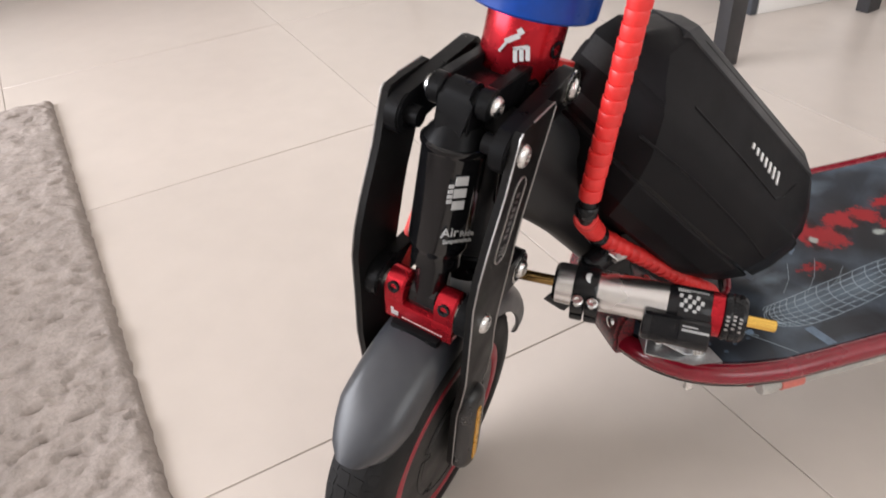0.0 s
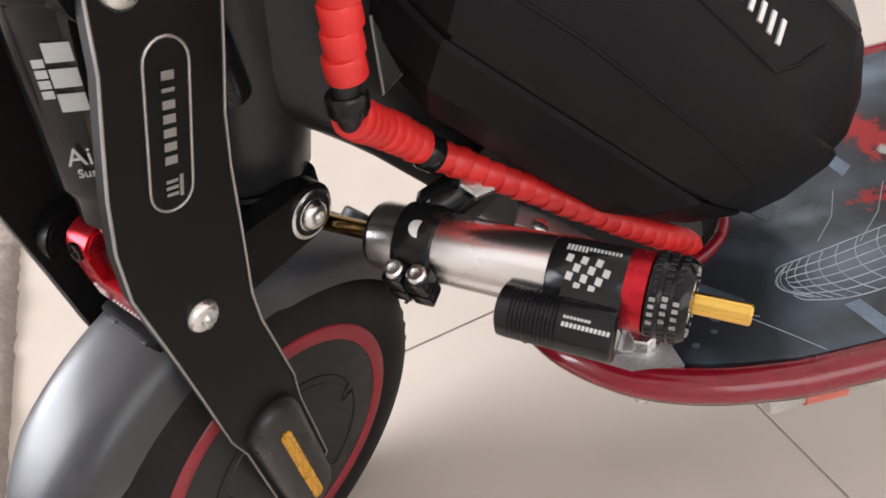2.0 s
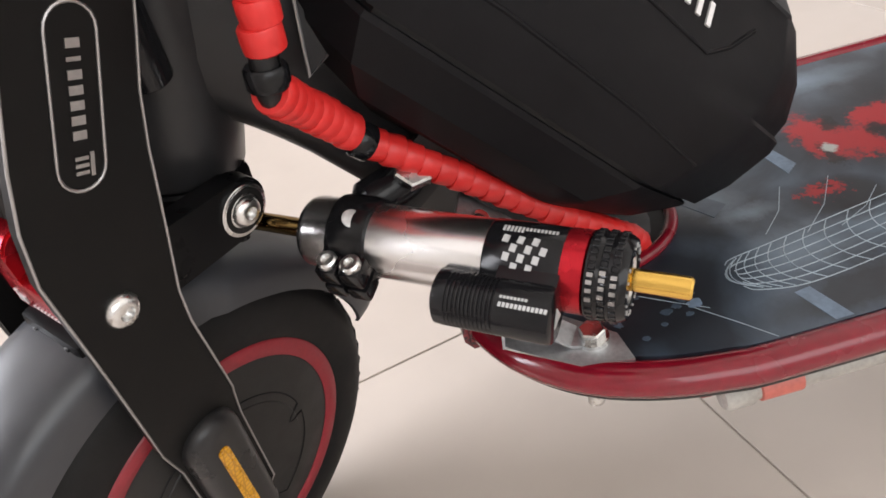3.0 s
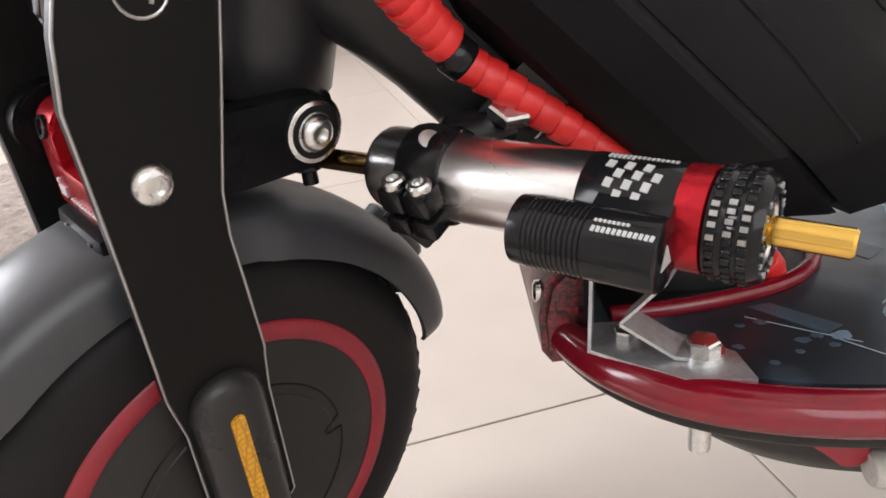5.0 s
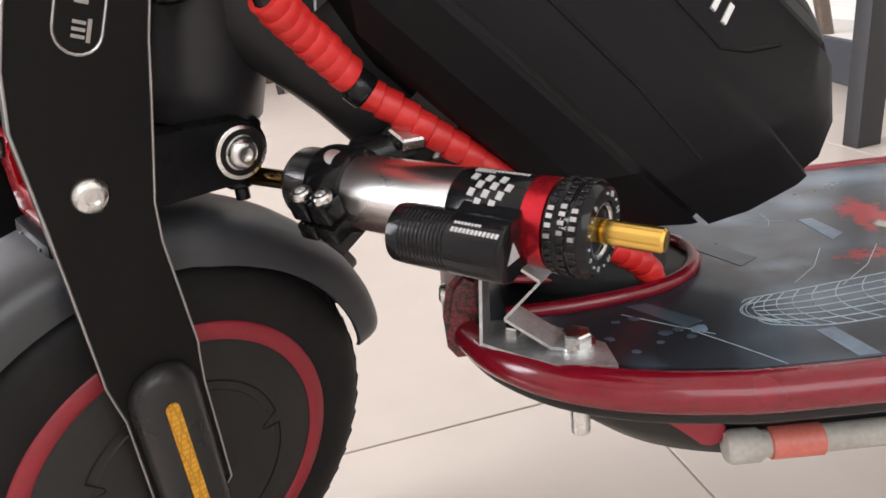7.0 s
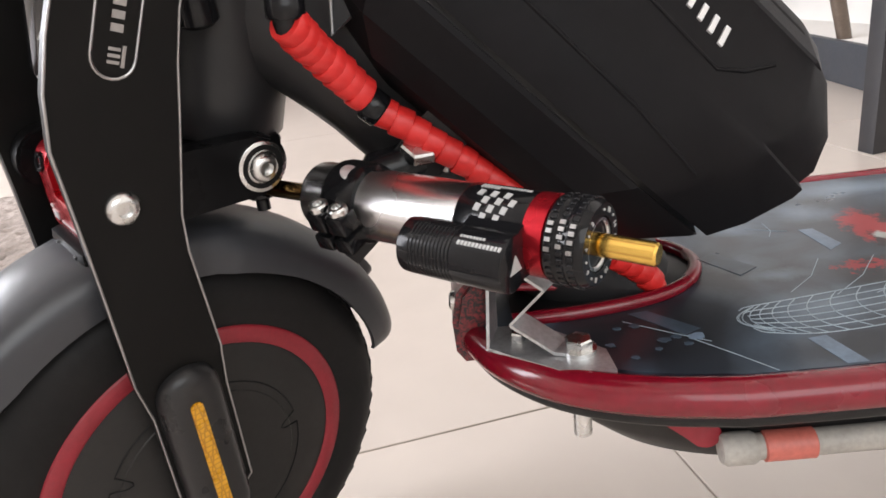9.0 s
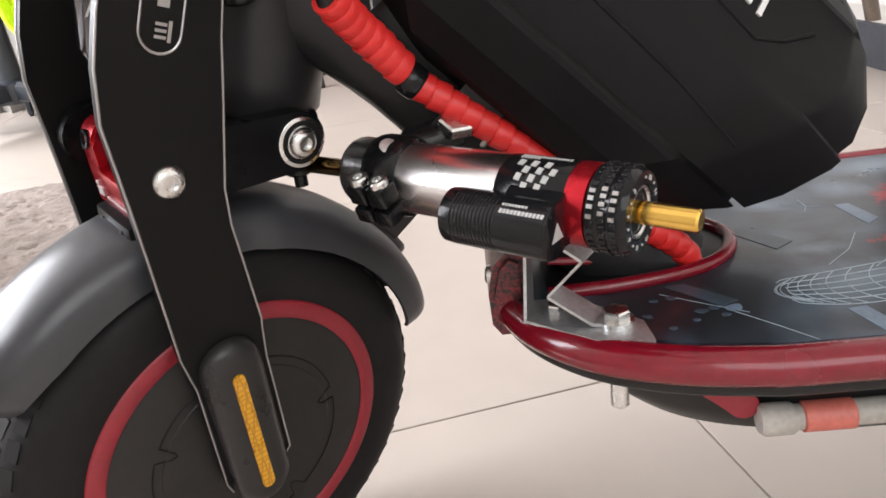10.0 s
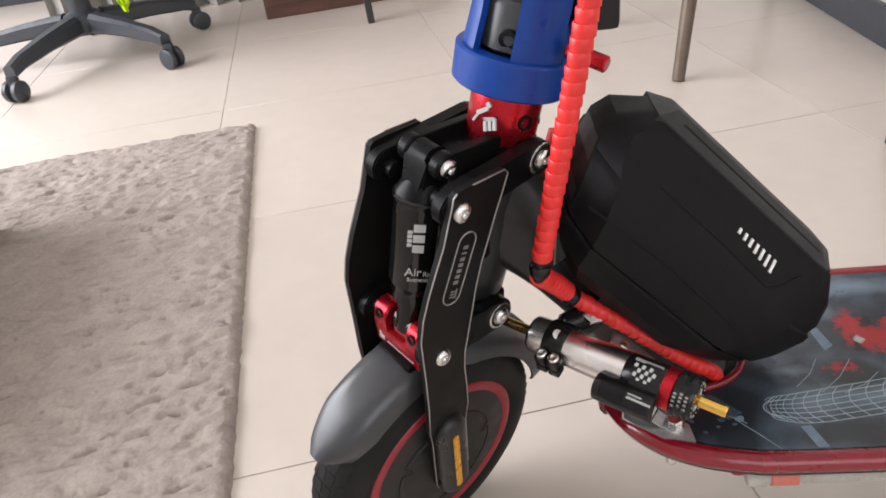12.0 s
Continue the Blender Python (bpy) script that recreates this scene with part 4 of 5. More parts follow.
# ---- red wrapped cable ----
cable = thing("wrapped_cable", MB, "cable in bright red spiral wrap running down to the deck", "cable")
UP = smooth_line([(0.112, -0.05, 0.70), (0.098, -0.057, 0.62), (0.082, -0.064, 0.535), (0.066, -0.068, 0.455), (0.053, -0.07, 0.39), (0.0445, -0.071, 0.345)], 10)
LOW = smooth_line([(0.0432, -0.0725, 0.333), (0.0475, -0.063, 0.3235), (0.056, -0.0525, 0.3105), (0.0665, -0.0455, 0.2955)], 10)
END = smooth_line([(0.069, -0.0448, 0.2918), (0.085, -0.044, 0.2795), (0.1126, -0.0435, 0.2570), (0.145, -0.0425, 0.2305), (0.17, -0.0375, 0.2085), (0.183, -0.0315, 0.197), (0.1888, -0.0285, 0.187), (0.190, -0.0275, 0.175)], 10)
bm = bmesh.new()
sweep(bm, smooth_line([*UP[::8], *LOW[::6], *END[::8], (0.1905, -0.027, 0.165)], 4), 0.005, 12)
part("cable_core", bm, CASE, cable, "black cable core")


def resample(pts, step):
    out, acc = [pts[0]], 0.0
    for a, b in zip(pts, pts[1:]):
        d = (b - a).length
        while acc + d >= step:
            a = a + (b - a) * ((step - acc) / d)
            d = (b - a).length
            acc = 0.0
            out.append(a)
        acc += d
    return out


for line, r, pitch in ((UP, 0.0072, 0.0086), (LOW, 0.0078, 0.0062), (END, 0.0066, 0.008)):
    ps = resample(line, pitch)
    for i in range(len(ps) - 1):
        a, b = ps[i], ps[i + 1]
        d0 = (b - a).normalized()
        lean = (d0 + Vector((0.16, 0.1, 0.05))).normalized()
        bm = bmesh.new()
        n = (b - a).length
        rr = r * (1 + 0.03 * math.sin(i * 1.7))
        lathe(bm, a, lean, [(-0.0006, rr * 0.93), (0.0002, rr), (n * 0.5, rr * 1.015), (n - 0.0008, rr * 0.99), (n - 0.0002, rr * 0.9)], 16)
        part("wrap_turn", bm, SPIRAL, cable)
for p, d in (((0.0437, -0.0715, 0.338), (0.1, 0, 1)), ((0.0678, -0.0452, 0.2935), (0.7, 0.1, -0.7))):
    bm = bmesh.new()
    lathe(bm, Vector(p) - Vector(d).normalized() * 0.004, d, [(0, 0.0068), (0.001, 0.0076), (0.007, 0.0076), (0.008, 0.0068)], 20)
    part("cable_tie", bm, GLOSS, cable, "black band")


# ---- steering damper ----
D0, D1 = Vector((0.039, -0.0415, 0.2565)), Vector((0.1475, -0.1175, 0.2495))
DD = (D1 - D0).normalized()
DL = (D1 - D0).length
damper = thing("steering_damper", MB, "steering damper with silver body, black reservoir and gold rod", "steering damper")


def on(h):
    return D0 + DD * h


bm = bmesh.new()
lathe(bm, D0, DD, [(0, 0.0128), (0.0012, 0.0149), (0.003, 0.0152), (DL * 0.62, 0.0152)], 48)
part("damper_body", bm, SILVER, damper, "brushed silver damper body")
bm = bmesh.new()
lathe(bm, on(-0.001), DD, [(0, 0.008), (0, 0.0135), (0.0014, 0.0145), (0.0022, 0.0135)], 40)
part("end_seal", bm, GLOSS, damper)
rod_end = Vector((0.003, -0.0120, 0.2560))
bm = bmesh.new()
rod(bm, rod_end, D0 + DD * 0.01, 0.0042, 24)
part("damper_rod", bm, BRONZE, damper, "bronze toned damper rod")
bm = bmesh.new()
rod(bm, D1 - DD * 0.004, D1 + DD * 0.0205, 0.0043, 28, 0.0008)
part("damper_rod", bm, GOLD, damper, "gold plated damper rod end")
dr = (D0 - rod_end).normalized()
bm = bmesh.new()
lathe(bm, rod_end - dr * 0.004, dr, [(0, 0.004), (0.002, 0.0055), (0.008, 0.0055), (0.0095, 0.0048), (0.012, 0.0046)], 24)
lathe(bm, rod_end - Vector((0, 0, 0.006)), (0, 0, 1), [(0, 0.0055), (0.001, 0.0068), (0.010, 0.0068), (0.011, 0.0055)], 28)
part("rod_joint", bm, GLOSS, damper, "black ball joint")
bm = bmesh.new()
lathe(bm, rod_end - Vector((0, 0, 0.012)), (0, 0, 1), [(0, 0.0034), (0.02, 0.0034)], 16)
hexhead(bm, rod_end + Vector((0, 0, 0.006)), (0, 0, 1), 0.006, 0.004)
part("joint_bolt", bm, GLOSS, damper, "black bolt")
# black rear head with print, red ring, knurled dial
bm = bmesh.new()
lathe(bm, on(DL * 0.60), DD, [(0, 0.0152), (0.0006, 0.0156), (0.030, 0.0157), (0.031, 0.015)], 48)
head = part("damper_head", bm, GLOSS, damper, "gloss black head with white checker print")
bm = bmesh.new()
lathe(bm, on(DL - 0.0245), DD, [(0, 0.0145), (0.0006, 0.0158), (0.0085, 0.0159), (0.009, 0.015)], 48)
part("red_ring", bm, REDANO, damper, "red anodised ring")
bm = bmesh.new()
lathe(bm, on(DL - 0.0155), DD, [(0, 0.0145), (0.0005, 0.0162), (0.0045, 0.0164), (0.0052, 0.0159), (0.0066, 0.0159), (0.0072, 0.0164), (0.0115, 0.0164), (0.0135, 0.0159), (0.0152, 0.0148), (0.0152, 0.0102), (0.0135, 0.0098), (0.0135, 0.006)], 64)
dial = part("dial", bm, GLOSS, damper, "black damping dial with white numbers")
bm = bmesh.new()
lathe(bm, on(DL - 0.0022), DD, [(0, 0.0097), (0.0014, 0.0097), (0.0014, 0.0087), (0.0006, 0.0083)], 40, False)
part("dial_ring", bm, CHROME, dial, "thin silver ring")
_, ea, eb = basis(DD)
bm = bmesh.new()
for k in range(36):
    a = 2 * math.pi * k / 36
    for j, h in enumerate((-0.0128, -0.0085, -0.0045)):
        aa = a + (0.087 if j % 2 else 0)
        rad = ea * math.cos(aa) + eb * math.sin(aa)
        slab(bm, (0, 0, 0), (0.0026, 0.0022, 0.0012), 0.0003, axes(on(DL + h) + rad * 0.01635, DD, DD.cross(rad)), 1)
tagged(part("knurling", bm, GLOSS, dial, "knurled grip"), kind="stuff")
# bare metal checks on the dial, and scale numbers
out = (Vector((0.45, -0.88, 0.15)) - DD * Vector((0.45, -0.88, 0.15)).dot(DD)).normalized()
upd = DD.cross(out).normalized()
for i in range(4):
    for j, h in enumerate((-0.0128, -0.0085, -0.0045)):
        a = 0.20 * (i - 1.2) + (0.087 if j % 2 else 0)
        rad = (out * math.cos(a) + Vector((0, 0, 1)) * math.sin(a)).normalized()
        rad = (rad - DD * rad.dot(DD)).normalized()
        bm = bmesh.new()
        slab(bm, (0, 0, 0), (0.0021, 0.0015, 0.0006), 0, axes(on(DL + h) + rad * 0.01715, DD, DD.cross(rad)))
        part("dial_check", bm, EDGE, dial, "bare metal check")
zup = (Vector((0, 0, 1)) - DD * DD.z).normalized()
zsd = zup.cross(DD)
for k, txt in enumerate(("2", "4", "6", "8", "10", "12", "14", "16")):
    a = radians(35 + 42 * k)
    rad = zup * math.cos(a) - zsd * math.sin(a)
    words("dial_number", txt, 0.0027, axes(on(DL - 0.0001) + rad * 0.0126, DD.cross(rad) * -1, rad), WHITEPRINT, dial, 0.0002)
    a = radians(35 + 42 * k + 21)
    rad = zup * math.cos(a) - zsd * math.sin(a)
    bm = bmesh.new()
    lathe(bm, on(DL - 0.0002) + rad * 0.0126, DD, [(0, 0.0005), (0.0004, 0.0005)], 8)
    part("dial_dot", bm, WHITEPRINT, dial)
# reservoir beside the head
dn = (Vector((-0.36, -0.9, -0.16)) - DD * Vector((-0.36, -0.9, -0.16)).dot(DD)).normalized()
R0 = on(DL * 0.49) + dn * 0.0215
bm = bmesh.new()
prof = [(0, 0.009), (0.001, 0.0106), (0.004, 0.0109)]
for k in range(12):
    h = 0.006 + k * 0.0016
    prof += [(h, 0.0109), (h + 0.0003, 0.0105), (h + 0.0006, 0.0105), (h + 0.0009, 0.0109)]
prof += [(0.043, 0.0109), (0.0446, 0.0106), (0.0452, 0.0098)]
lathe(bm, R0, DD, prof, 48)
res = part("reservoir", bm, GLOSS, damper, "black ribbed reservoir")
bm = bmesh.new()
faces_to(bm, [[on(h) + dn * (a * 0.0215) + DD.cross(dn) * b for a, b in ((0.15, 0.0125), (0.85, 0.009), (0.85, -0.009), (0.15, -0.0125))] for h in (DL * 0.49 + 0.022, DL * 0.49 + 0.0445)])
part("reservoir_bridge", bm, GLOSS, damper, "black bridge to the reservoir")
e = R0 + DD * 0.0454
s0 = (out - DD * out.dot(DD)).normalized()
bm = bmesh.new()
tri_ = [Vector((0, 0.0036, 0)), Vector((0.004, -0.003, 0)), Vector((-0.004, -0.003, 0))]
m = axes(e + DD * 0.0001, zsd * -1, zup)
faces_to(bm, [[m @ (p + Vector((0, 0, o))) for p in tri_] for o in (0, 0.0004)])
part("arrow_mark", bm, WHITEPRINT, res, "white arrow mark")
# unreadable print as bars, checker flag as small squares
top = (Vector((0.1, -0.55, 0.83)) - DD * Vector((0.1, -0.55, 0.83)).dot(DD)).normalized()
for i in range(6):
    for j in range(4):
        if (i + j) % 2 or (j == 3 and i > 3):
            continue
        a = 0.22 * (j - 0.5)
        rad = (top * math.cos(a) + DD.cross(top) * math.sin(a)).normalized()
        bm = bmesh.new()
        slab(bm, (0, 0, 0), (0.0024, 0.003, 0.0004), 0, axes(on(DL * 0.60 + 0.008 + i * 0.0028 + j * 0.0006) + rad * 0.01575, DD + DD.cross(rad) * 0.15, DD.cross(rad)))
        part("checker_square", bm, WHITEPRINT, head, "white printed square")
for row, (a, h0, h1, w) in enumerate(((-0.38, 0.006, 0.014, 0.0012), (-0.47, 0.006, 0.026, 0.0016))):
    rad = (top * math.cos(a) + DD.cross(top) * math.sin(a)).normalized()
    k = h0
    while k < h1:
        bm = bmesh.new()
        slab(bm, (0, 0, 0), (0.0009, w, 0.0004), 0, axes(on(DL * 0.60 + k) + rad * 0.01575, DD, DD.cross(rad)))
        part("print_bar", bm, WHITEPRINT, head)
        k += 0.0014
rt = (top + Vector((0, -0.4, 0))).normalized()
rt = (rt - DD * rt.dot(DD)).normalized()
for row, (a, n, w, s) in enumerate(((0.05, 12, 0.0017, 0.0015), (-0.2, 8, 0.001, 0.0013))):
    rad = (rt * math.cos(a) + DD.cross(rt) * math.sin(a)).normalized()
    for k in range(n):
        bm = bmesh.new()
        slab(bm, (0, 0, 0), (s * 0.7, w, 0.0004), 0, axes(R0 + DD * (0.027 + k * s) + rad * 0.011, DD + DD.cross(rad) * 0.2, DD.cross(rad)))
        part("print_bar", bm, WHITEPRINT, res)
# clamp on the body
bm = bmesh.new()
lathe(bm, on(0.0135), DD, [(0, 0.0150), (0.0008, 0.0172), (0.0032, 0.0177), (0.0145, 0.0177), (0.0172, 0.0168), (0.018, 0.0150)], 48)
clampd = part("damper_clamp", bm, GLOSS, damper, "black clamp round the damper body")
cd = (Vector((-0.4, -0.85, -0.3)) - DD * Vector((-0.4, -0.85, -0.3)).dot(DD)).normalized()
ct = DD.cross(cd).normalized()
if ct.z < 0:
    ct = -ct
for o in (-0.0052, 0.0052):
    c = on(0.024 + o) + cd * 0.0195
    bm = bmesh.new()
    slab(bm, (0, 0, 0), (0.0094, 0.0098, 0.0092), 0.0016, axes(c + ct * 0.0054, DD, cd))
    slab(bm, (0, 0, 0), (0.0094, 0.0098, 0.0075), 0.0016, axes(c - ct * 0.0048, DD, cd))
    part("clamp_lug", bm, GLOSS, clampd, "black clamp lug")
    bm = bmesh.new()
    lathe(bm, c + ct * 0.0098, ct, [(0, 0.0042), (0.0022, 0.0042), (0.003, 0.0034), (0.003, 0.0022), (0.0014, 0.002)], 18)
    part("clamp_bolt", bm, CHROME, clampd, "silver socket bolt")
bm = bmesh.new()
lathe(bm, on(0.0245) + (Vector((0.2, -0.6, 0.75)) - DD * Vector((0.2, -0.6, 0.75)).dot(DD)).normalized() * 0.0172, (0.2, -0.6, 0.75), [(0, 0.0038), (0.0005, 0.0038), (0.0006, 0.0034)], 24)
part("clamp_window", bm, GALV, clampd, "round silver face")
# arm from the clamp to the frame, with its hex bolt
bm = bmesh.new()
a0, a1 = on(0.024) + Vector((0.002, 0.012, 0.008)), Vector((0.092, -0.030, 0.2665))
rod(bm, a0, a1, 0.0095, 20, 0.002)
part("mount_arm", bm, GLOSS, damper, "black mounting arm")
bm = bmesh.new()
hexhead(bm, Vector((0.0845, -0.0415, 0.2715)), (0.15, -0.6, 0.78), 0.0088, 0.006)
part("mount_bolt", bm, CHROME, damper, "zinc plated hex bolt", None, 25)
bm = bmesh.new()
slab(bm, (0, 0, 0), (0.05, 0.018, 0.002), 0.0006, axes((0.118, -0.05, 0.236), (0.7, -0.25, -0.62), (0.3, 0.95, 0)))
part("mount_sheet", bm, GALV, damper, "galvanised sheet bracket", None, 25)
bm = bmesh.new()
lathe(bm, (0.107, -0.052, 0.2465), (0.5, -0.5, 0.7), [(0, 0.0045), (0.002, 0.004), (0.0026, 0.0025)], 16)
part("sheet_screw", bm, CHROME, damper)


# ---- blue stem guard ----
guard = thing("stem_guard", MB, "blue printed plastic guard round the folding stem joint", "stem guard")
BC = SC + RAKE * 0.045
bm = bmesh.new()
lathe(bm, BC, RAKE, [(0, 0.026), (0.0, 0.0405), (0.0015, 0.042), (0.024, 0.0425), (0.0255, 0.041), (0.0255, 0.03)], 64, False)
part("guard_ring", bm, BLUE, guard, "blue plastic ring")
for a0, a1 in ((-100, -40), (0, 110), (150, 215)):
    bm = bmesh.new()
    rings = []
    for h, ro in ((0.024, 0.0365), (0.05, 0.0345), (0.16, 0.0335)):
        c = BC + RAKE * h
        arc = [radians(a0 + (a1 - a0) * k / 12) for k in range(13)]
        rings.append([c + Vector((math.cos(a), math.sin(a), -0.25 * math.cos(a))) * ro for a in arc] + [c + Vector((math.cos(a), math.sin(a), -0.25 * math.cos(a))) * (ro - 0.005) for a in arc[::-1]])
    faces_to(bm, rings)
    part("guard_wall", bm, BLUE, guard, "blue plastic wall")
bm = bmesh.new()
lathe(bm, BC + RAKE * 0.026, RAKE, [(0, 0.026), (0.002, 0.0285), (0.03, 0.0285), (0.034, 0.026), (0.04, 0.0285), (0.07, 0.0285), (0.073, 0.024)], 40)
part("hinge_block", bm, FENDER, scooter, "grey folding joint block")
for ang, h in ((-112, 0.045), (-30, 0.05), (-15, 0.03)):
    dd = Vector((math.cos(radians(ang)), math.sin(radians(ang)), -0.2)).normalized()
    bm = bmesh.new()
    lathe(bm, BC + RAKE * h + dd * 0.028, dd, [(0, 0.007), (0.003, 0.0068), (0.003, 0.004), (0.001, 0.0036)], 20)
    part("hinge_screw", bm, GLOSS, scooter, "black socket screw")
bm = bmesh.new()
rod(bm, BC + RAKE * 0.03 + Vector((0.03, -0.03, 0)), BC + RAKE * 0.022 + Vector((0.055, -0.045, 0)), 0.0055, 18, 0.001)
part("lock_pin", bm, REDANO, scooter, "red anodised lock pin")
bm = bmesh.new()
slab(bm, BC + RAKE * 0.055 + Vector((0.045, -0.005, 0)), (0.03, 0.02, 0.04), 0.005)
part("folding_latch", bm, CASE, scooter, "black folding latch")

# ---- red brake hose behind the fork ----
hose = thing("brake_hose", MB, "thin red wrapped hose behind the front shock", "hose")
hs = smooth_line([FT @ Vector(p) for p in ((0.02, 0.045, 0.36), (-0.02, 0.04, 0.31), (-0.055, 0.034, 0.285), (-0.075, 0.03, 0.262))], 8)
bm = bmesh.new()
sweep(bm, hs, 0.006, 14)
part("hose_sleeve", bm, SPIRAL, hose)
bm = bmesh.new()
hs = smooth_line([(0.068, 0.027, 0.398), (0.062, 0.024, 0.38), (0.055, 0.02, 0.36)], 6)
sweep(bm, hs, 0.0085, 14)
part("hose_sleeve", bm, SPIRAL, hose)


# ---- rug ----
def rug():
    rnd = random.Random(5)
    bm = bmesh.new()
    x0, x1, y0, y1 = -1.65, -0.53, -0.8, 1.08
    nx, ny = 330, 560
    vs = []
    for j in range(ny + 1):
        row = []
        for i in range(nx + 1):
            x, y = x0 + (x1 - x0) * i / nx, y0 + (y1 - y0) * j / ny
            edge = min(i, nx - i, j, ny - j)
            h = 0.013 * min(1, edge / 4) ** 0.5
            p = Vector((x * 9, y * 16, 0))
            n1 = noise.fractal(p, 0.9, 2.1, 4)
            n2 = noise.noise(Vector((x * 45, y * 70, 3)))
            n3 = max(0.0, noise.noise(Vector((x * 22 + 2 * n1, y * 75, 7))) - 0.16)
            n4 = max(0.0, noise.noise(Vector((x * 26, y * 95 + 3 * n1, 11))) - 0.2)
            z = FLOOR + 0.003 + h * (1.0 + 0.42 * n1 + 0.3 * n2 - 0.85 * n3 - 1.2 * n4)
            jx = 0.003 * noise.noise(Vector((y * 60, i * 0.3, 9))) if edge < 2 else 0
            row.append(bm.verts.new((x + jx, y + jx, z if edge else FLOOR)))
        vs.append(row)
    for j in range(ny):
        for i in range(nx):
            bm.faces.new((vs[j][i], vs[j][i + 1], vs[j + 1][i + 1], vs[j + 1][i]))
    return tagged(link("rug", bm, RUG, None, 80), "grey beige shaggy rug lying on the tiles", "rug")


rug()


# ---- furniture round the scooter ----
def splay_leg(parent, p0, p1, r0, r1, mat, name="leg", label=""):
    bm = bmesh.new()
    rod(bm, p0, p1, r0, 16, 0.002, r1)
    return part(name, bm, mat, parent, label)


def dining_chair(m):
    c = thing("dining_chair", m, "dining chair with slim tapered brown metal legs on the tiles", "chair")
    for x, y in ((0.25, 0.22), (-0.25, 0.22), (-0.25, -0.22), (0.25, -0.22)):
        splay_leg(c, (x * 1.15, y * 1.15, 0), (x * 0.85, y * 0.85, 0.44), 0.0145, 0.019, LEGBROWN)
    bm = bmesh.new()
    slab(bm, (0, 0, 0.465), (0.46, 0.46, 0.06), 0.025)
    part("seat", bm, CURTAIN, c, "grey padded seat")
    bm = bmesh.new()
    slab(bm, (0, 0.22, 0.7), (0.44, 0.05, 0.4), 0.02)
    part("backrest", bm, CURTAIN, c, "grey padded backrest")
    return c


dining_chair(pose(0.735, 1.17, FLOOR, 0, 0, 2))


def side_table():
    t = thing("table", pose(0.92, 0.55, FLOOR, 0, 0, 3), "table on square dark painted legs standing on the tiles", "table")
    for x, y in ((-0.27, -0.1), (0.2, -0.1), (0.2, -0.85), (-0.27, -0.85)):
        bm = bmesh.new()
        slab(bm, (x, y, 0.36), (0.045, 0.03, 0.72), 0.002)
        part("leg", bm, DARKLEG, t)
    bm = bmesh.new()
    slab(bm, (-0.035, -0.475, 0.735), (0.56, 0.85, 0.03), 0.004)
    part("tabletop", bm, WOOD, t, "dark wooden top")


side_table()


def office_chair():
    c = thing("office_chair", pose(-1.07, 1.955, FLOOR, 0, 0, 0), "black office swivel chair with a five-arm castor base", "office chair")
    for k in range(5):
        a = radians(-42 + 72 * k)
        d = Vector((math.cos(a), math.sin(a), 0))
        s = Vector((-d.y, d.x, 0))
        bm = bmesh.new()
        rings = []
        for f, w, z, h in ((0.06, 0.032, 0.125, 0.03), (0.2, 0.026, 0.115, 0.024), (0.32, 0.021, 0.1, 0.02), (0.37, 0.019, 0.085, 0.018)):
            rings.append([d * f + s * (w * x) + Vector((0, 0, z + h * y)) for x, y in ((-1, -0.7), (-0.7, -1), (0.7, -1), (1, -0.7), (0.9, 0.6), (0.5, 1), (-0.5, 1), (-0.9, 0.6))])
        faces_to(bm, rings)
        arm = part("base_arm", bm, CHAIRPLASTIC, c, "black plastic base arm")
        for o in (-0.016, 0.016):
            bm = bmesh.new()
            q = d * 0.375 + s * o + Vector((0, 0, 0.031))
            lathe(bm, q - s * 0.01, s, [(0, 0.022), (0.004, 0.031), (0.016, 0.031), (0.02, 0.022)], 28)
            part("castor_wheel", bm, CHAIRPLASTIC, arm)
        bm = bmesh.new()
        slab(bm, d * 0.37 + Vector((0, 0, 0.055)), (0.03, 0.03, 0.045), 0.008)
        part("castor_fork", bm, CHAIRPLASTIC, arm)
    bm = bmesh.new()
    lathe(bm, (0, 0, 0.09), (0, 0, 1), [(0, 0.05), (0.01, 0.062), (0.06, 0.058), (0.07, 0.035), (0.3, 0.03), (0.3, 0.02), (0.36, 0.02)], 32)
    part("gas_column", bm, CHAIRPLASTIC, c)
    bm = bmesh.new()
    slab(bm, (0, 0, 0.48), (0.48, 0.46, 0.08), 0.03)
    part("seat", bm, CASE, c, "black seat")
    bm = bmesh.new()
    slab(bm, (0, 0.25, 0.85), (0.44, 0.07, 0.6), 0.03)
    part("backrest", bm, CASE, c, "black backrest")
    return c


office_chair()

# neon vest hanging from the office chair
bm = bmesh.new()
rings = []
for z, w, x, dpt in ((0.40, 0.17, 0.0, 0.012), (0.31, 0.15, 0.006, 0.014), (0.25, 0.105, -0.004, 0.013), (0.19, 0.055, 0.006, 0.01), (0.145, 0.018, 0.01, 0.006)):
    n = 18
    front = [Vector((x + w * (k / (n - 1) - 0.5), 0.014 * math.sin(k * 1.15 + z * 9) - dpt, z + 0.012 * math.sin(k * 0.9))) for k in range(n)]
    rings.append(front + [p + Vector((0, 0.006, 0)) for p in front[::-1]])
faces_to(bm, rings)
vest = tagged(link("safety_vest", bm, NEON, pose(-0.87, 1.64, FLOOR + 0.06)), "neon yellow safety vest hanging off the office chair", "vest")


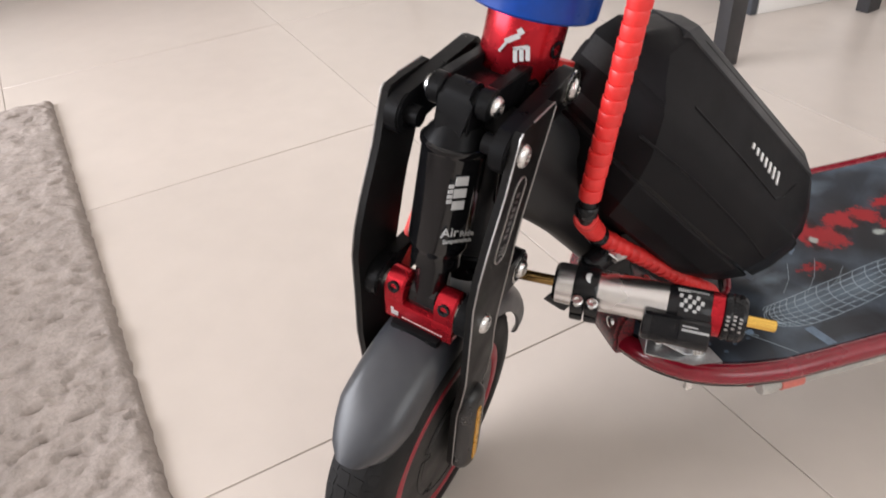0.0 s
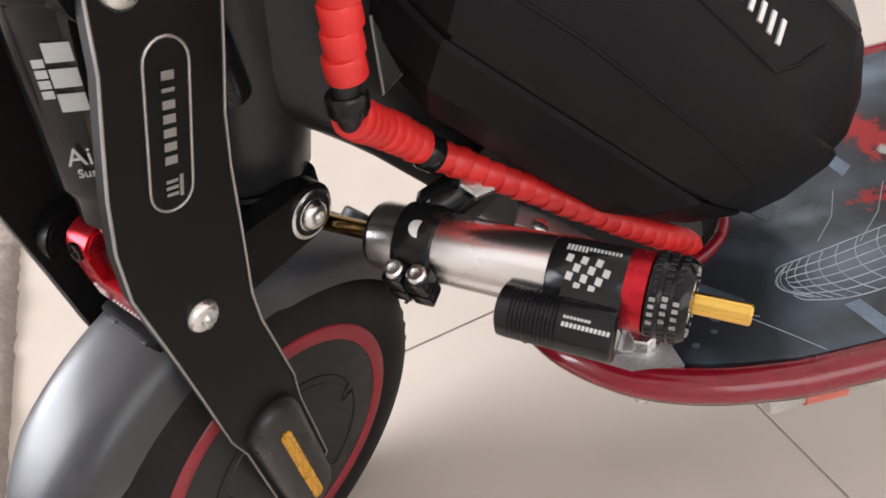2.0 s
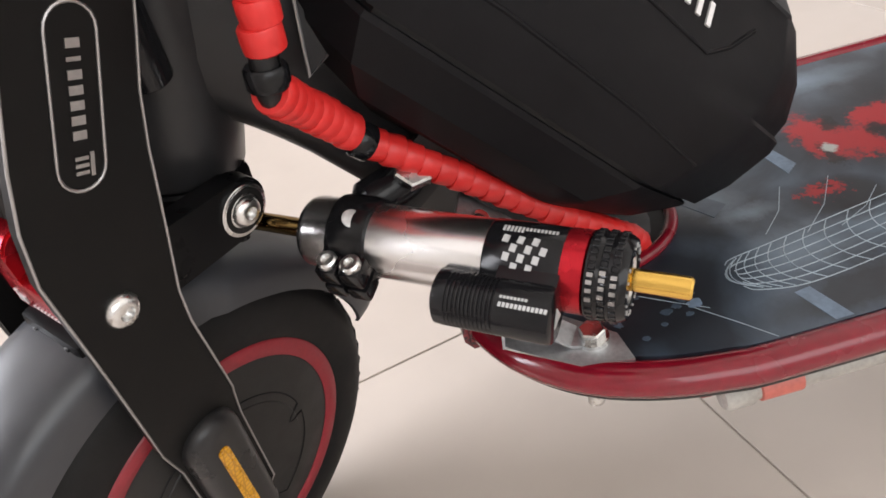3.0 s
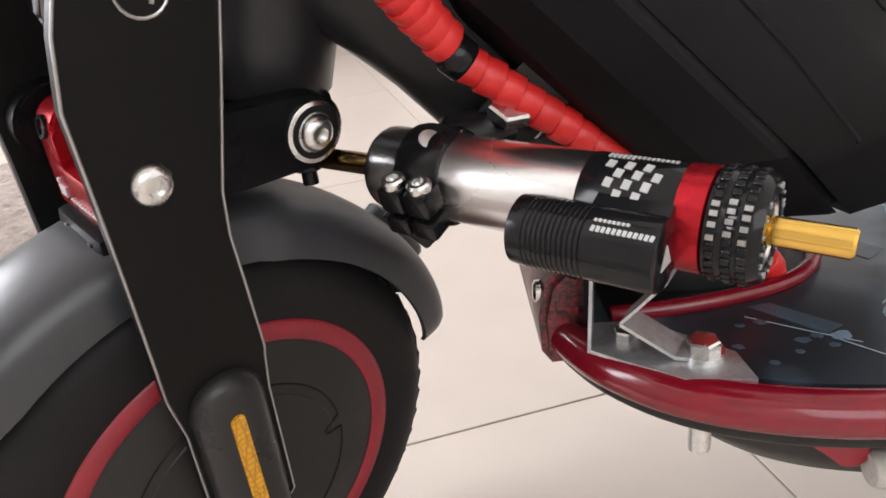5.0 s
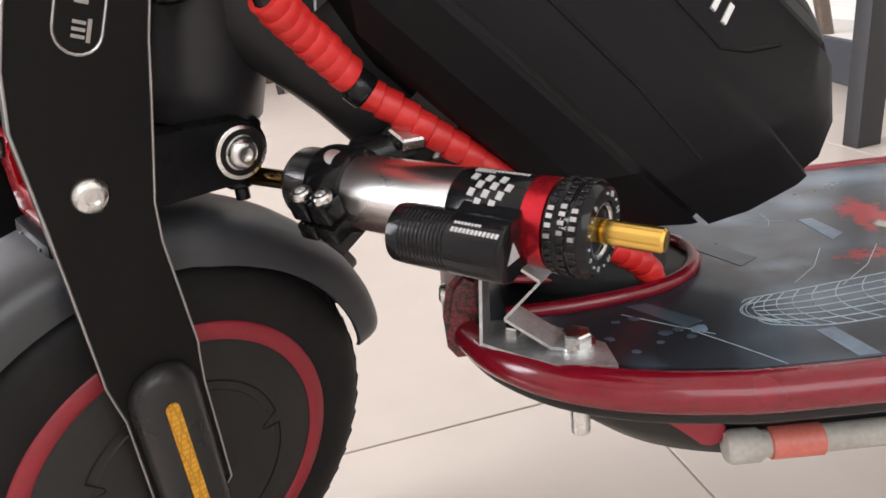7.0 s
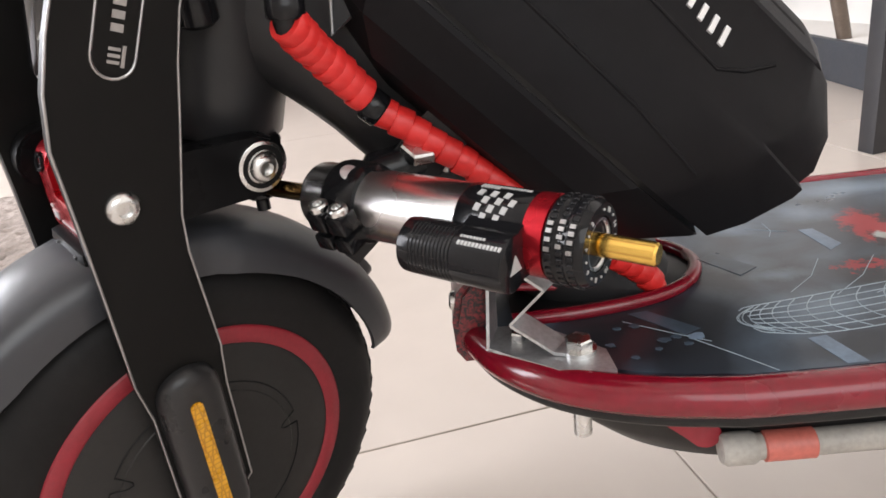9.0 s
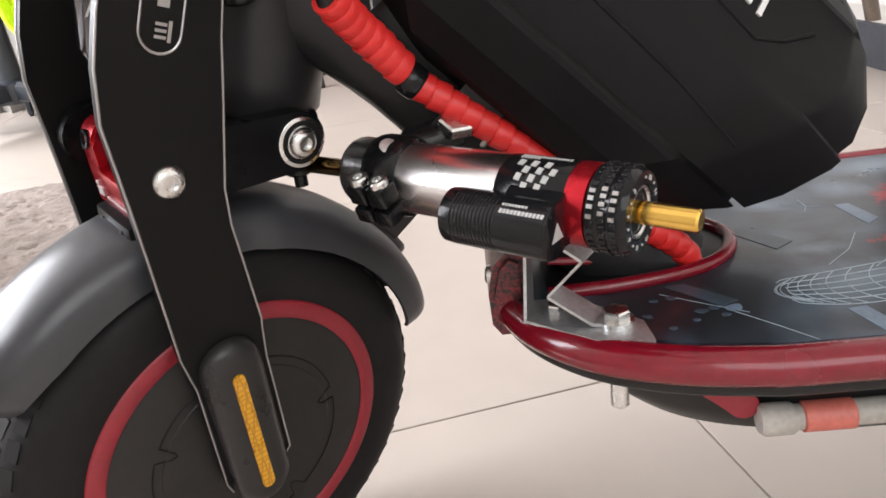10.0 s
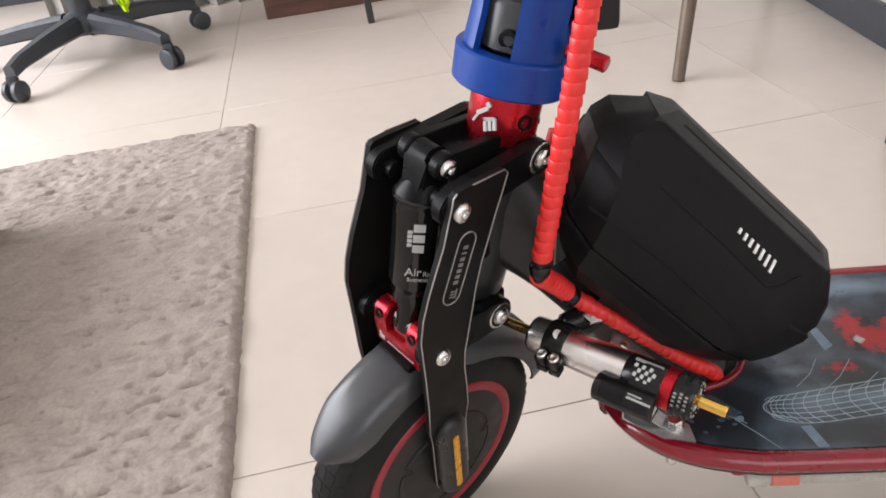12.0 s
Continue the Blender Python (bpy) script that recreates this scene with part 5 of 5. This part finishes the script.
def cabinet():
    c = thing("cabinet", pose(-0.18, 2.34, FLOOR, 0, 0, 2), "dark brown wooden cabinet standing against the wall", "cabinet")
    bm = bmesh.new()
    slab(bm, (0, 0, 0.38), (0.68, 0.42, 0.76), 0.004)
    part("body", bm, WOOD, c)
    for x in (-0.168, 0.168):
        bm = bmesh.new()
        slab(bm, (x, -0.2165, 0.4), (0.33, 0.012, 0.7), 0.002)
        dr_ = part("door", bm, WOOD, c, "dark brown wooden door")
        bm = bmesh.new()
        rod(bm, (x * 0.2, -0.23, 0.36), (x * 0.2, -0.23, 0.48), 0.005, 12)
        part("handle", bm, LEGBROWN, dr_)


cabinet()
bm = bmesh.new()
lg = thing("stand", pose(-0.165, 1.86, FLOOR), "slim dark metal stand in front of the cabinet", "stand")
slab(bm, (-0.012, 0, 0.4), (0.022, 0.03, 0.8), 0.002, pose(0, 0, 0, 0, -2, 0))
part("leg", bm, DARKLEG, lg)
bm = bmesh.new()
slab(bm, (-0.04, 0.1, 0.81), (0.4, 0.3, 0.02), 0.003)
part("top", bm, DARKLEG, lg)

# folded grey fabric by the wall
bm = bmesh.new()
rings = []
for z, k2 in ((0, 1.0), (0.3, 0.96), (0.7, 0.9), (1.2, 0.9), (2.3, 0.92)):
    front = [Vector((-1.35 + 0.85 * (k / 60) * k2, 2.52 + 0.035 * math.sin(k * 0.95) + 0.01 * math.sin(k * 2.3 + z * 3), FLOOR + z)) for k in range(61)]
    rings.append(front + [p + Vector((0, 0.03, 0)) for p in front[::-1]])
faces_to(bm, rings)
tagged(link("curtain", bm, CURTAIN), "grey fabric curtain hanging in folds to the floor", "curtain")

# sofa leg at the rug
sofa = thing("low_bench", pose(-1.02, 0.42, FLOOR, 0, 0, 0), "low brown wooden bench standing on the rug", "bench")
for y in (-0.3, 0.27):
    bm = bmesh.new()
    prism(bm, [(-0.06, 0.012), (0.0, 0.012), (0.03, 0.2), (-0.06, 0.2)], y, y + 0.05, 0.003)
    part("leg", bm, WOOD, sofa)
bm = bmesh.new()
slab(bm, (-0.25, 0.0, 0.22), (0.56, 0.66, 0.04), 0.006)
part("top", bm, WOOD, sofa)

# low ledge along the east side, faced with dark skirting
LEDGE = pose(1.075, 1.32, FLOOR, 0, 0, -12)
bm = bmesh.new()
slab(bm, (0.1, 0, 0.043), (0.2, 1.5, 0.086), 0.002)
tagged(link("ledge", bm, WALL, LEDGE), "low cream ledge along the wall", "ledge", kind="structure")
bm = bmesh.new()
slab(bm, (-0.011, 0, 0.045), (0.018, 1.5, 0.09), 0.003)
tagged(link("skirting_east", bm, SKIRT, LEDGE), "dark grey skirting board", "skirting", kind="structure")
bm = bmesh.new()
slab(bm, (-0.92, 3.19, FLOOR + 0.045), (4.1, 0.04, 0.09), 0.004)
tagged(link("skirting_north", bm, SKIRT), "dark grey skirting board", "skirting", kind="structure")

# ---- floor tiles ----
tile_me = None
for i in range(-5, 6):
    for j in range(-5, 6):
        cx, cy = TX + (i + 0.5) * T, TY + (j + 0.5) * T
        if not (-3.2 < cx < 3.9 and -3.1 < cy < 3.7):
            continue
        if tile_me is None:
            bm = bmesh.new()
            slab(bm, (0, 0, -0.004), (T - 0.0018, T - 0.0018, 0.008), 0.0005, None, 1)
            ob = link("tile", bm, TILE)
            tile_me = ob.data
        else:
            ob = new("tile", tile_me)
        ob.parent = floor
        ob.location = (cx, cy, FLOOR)
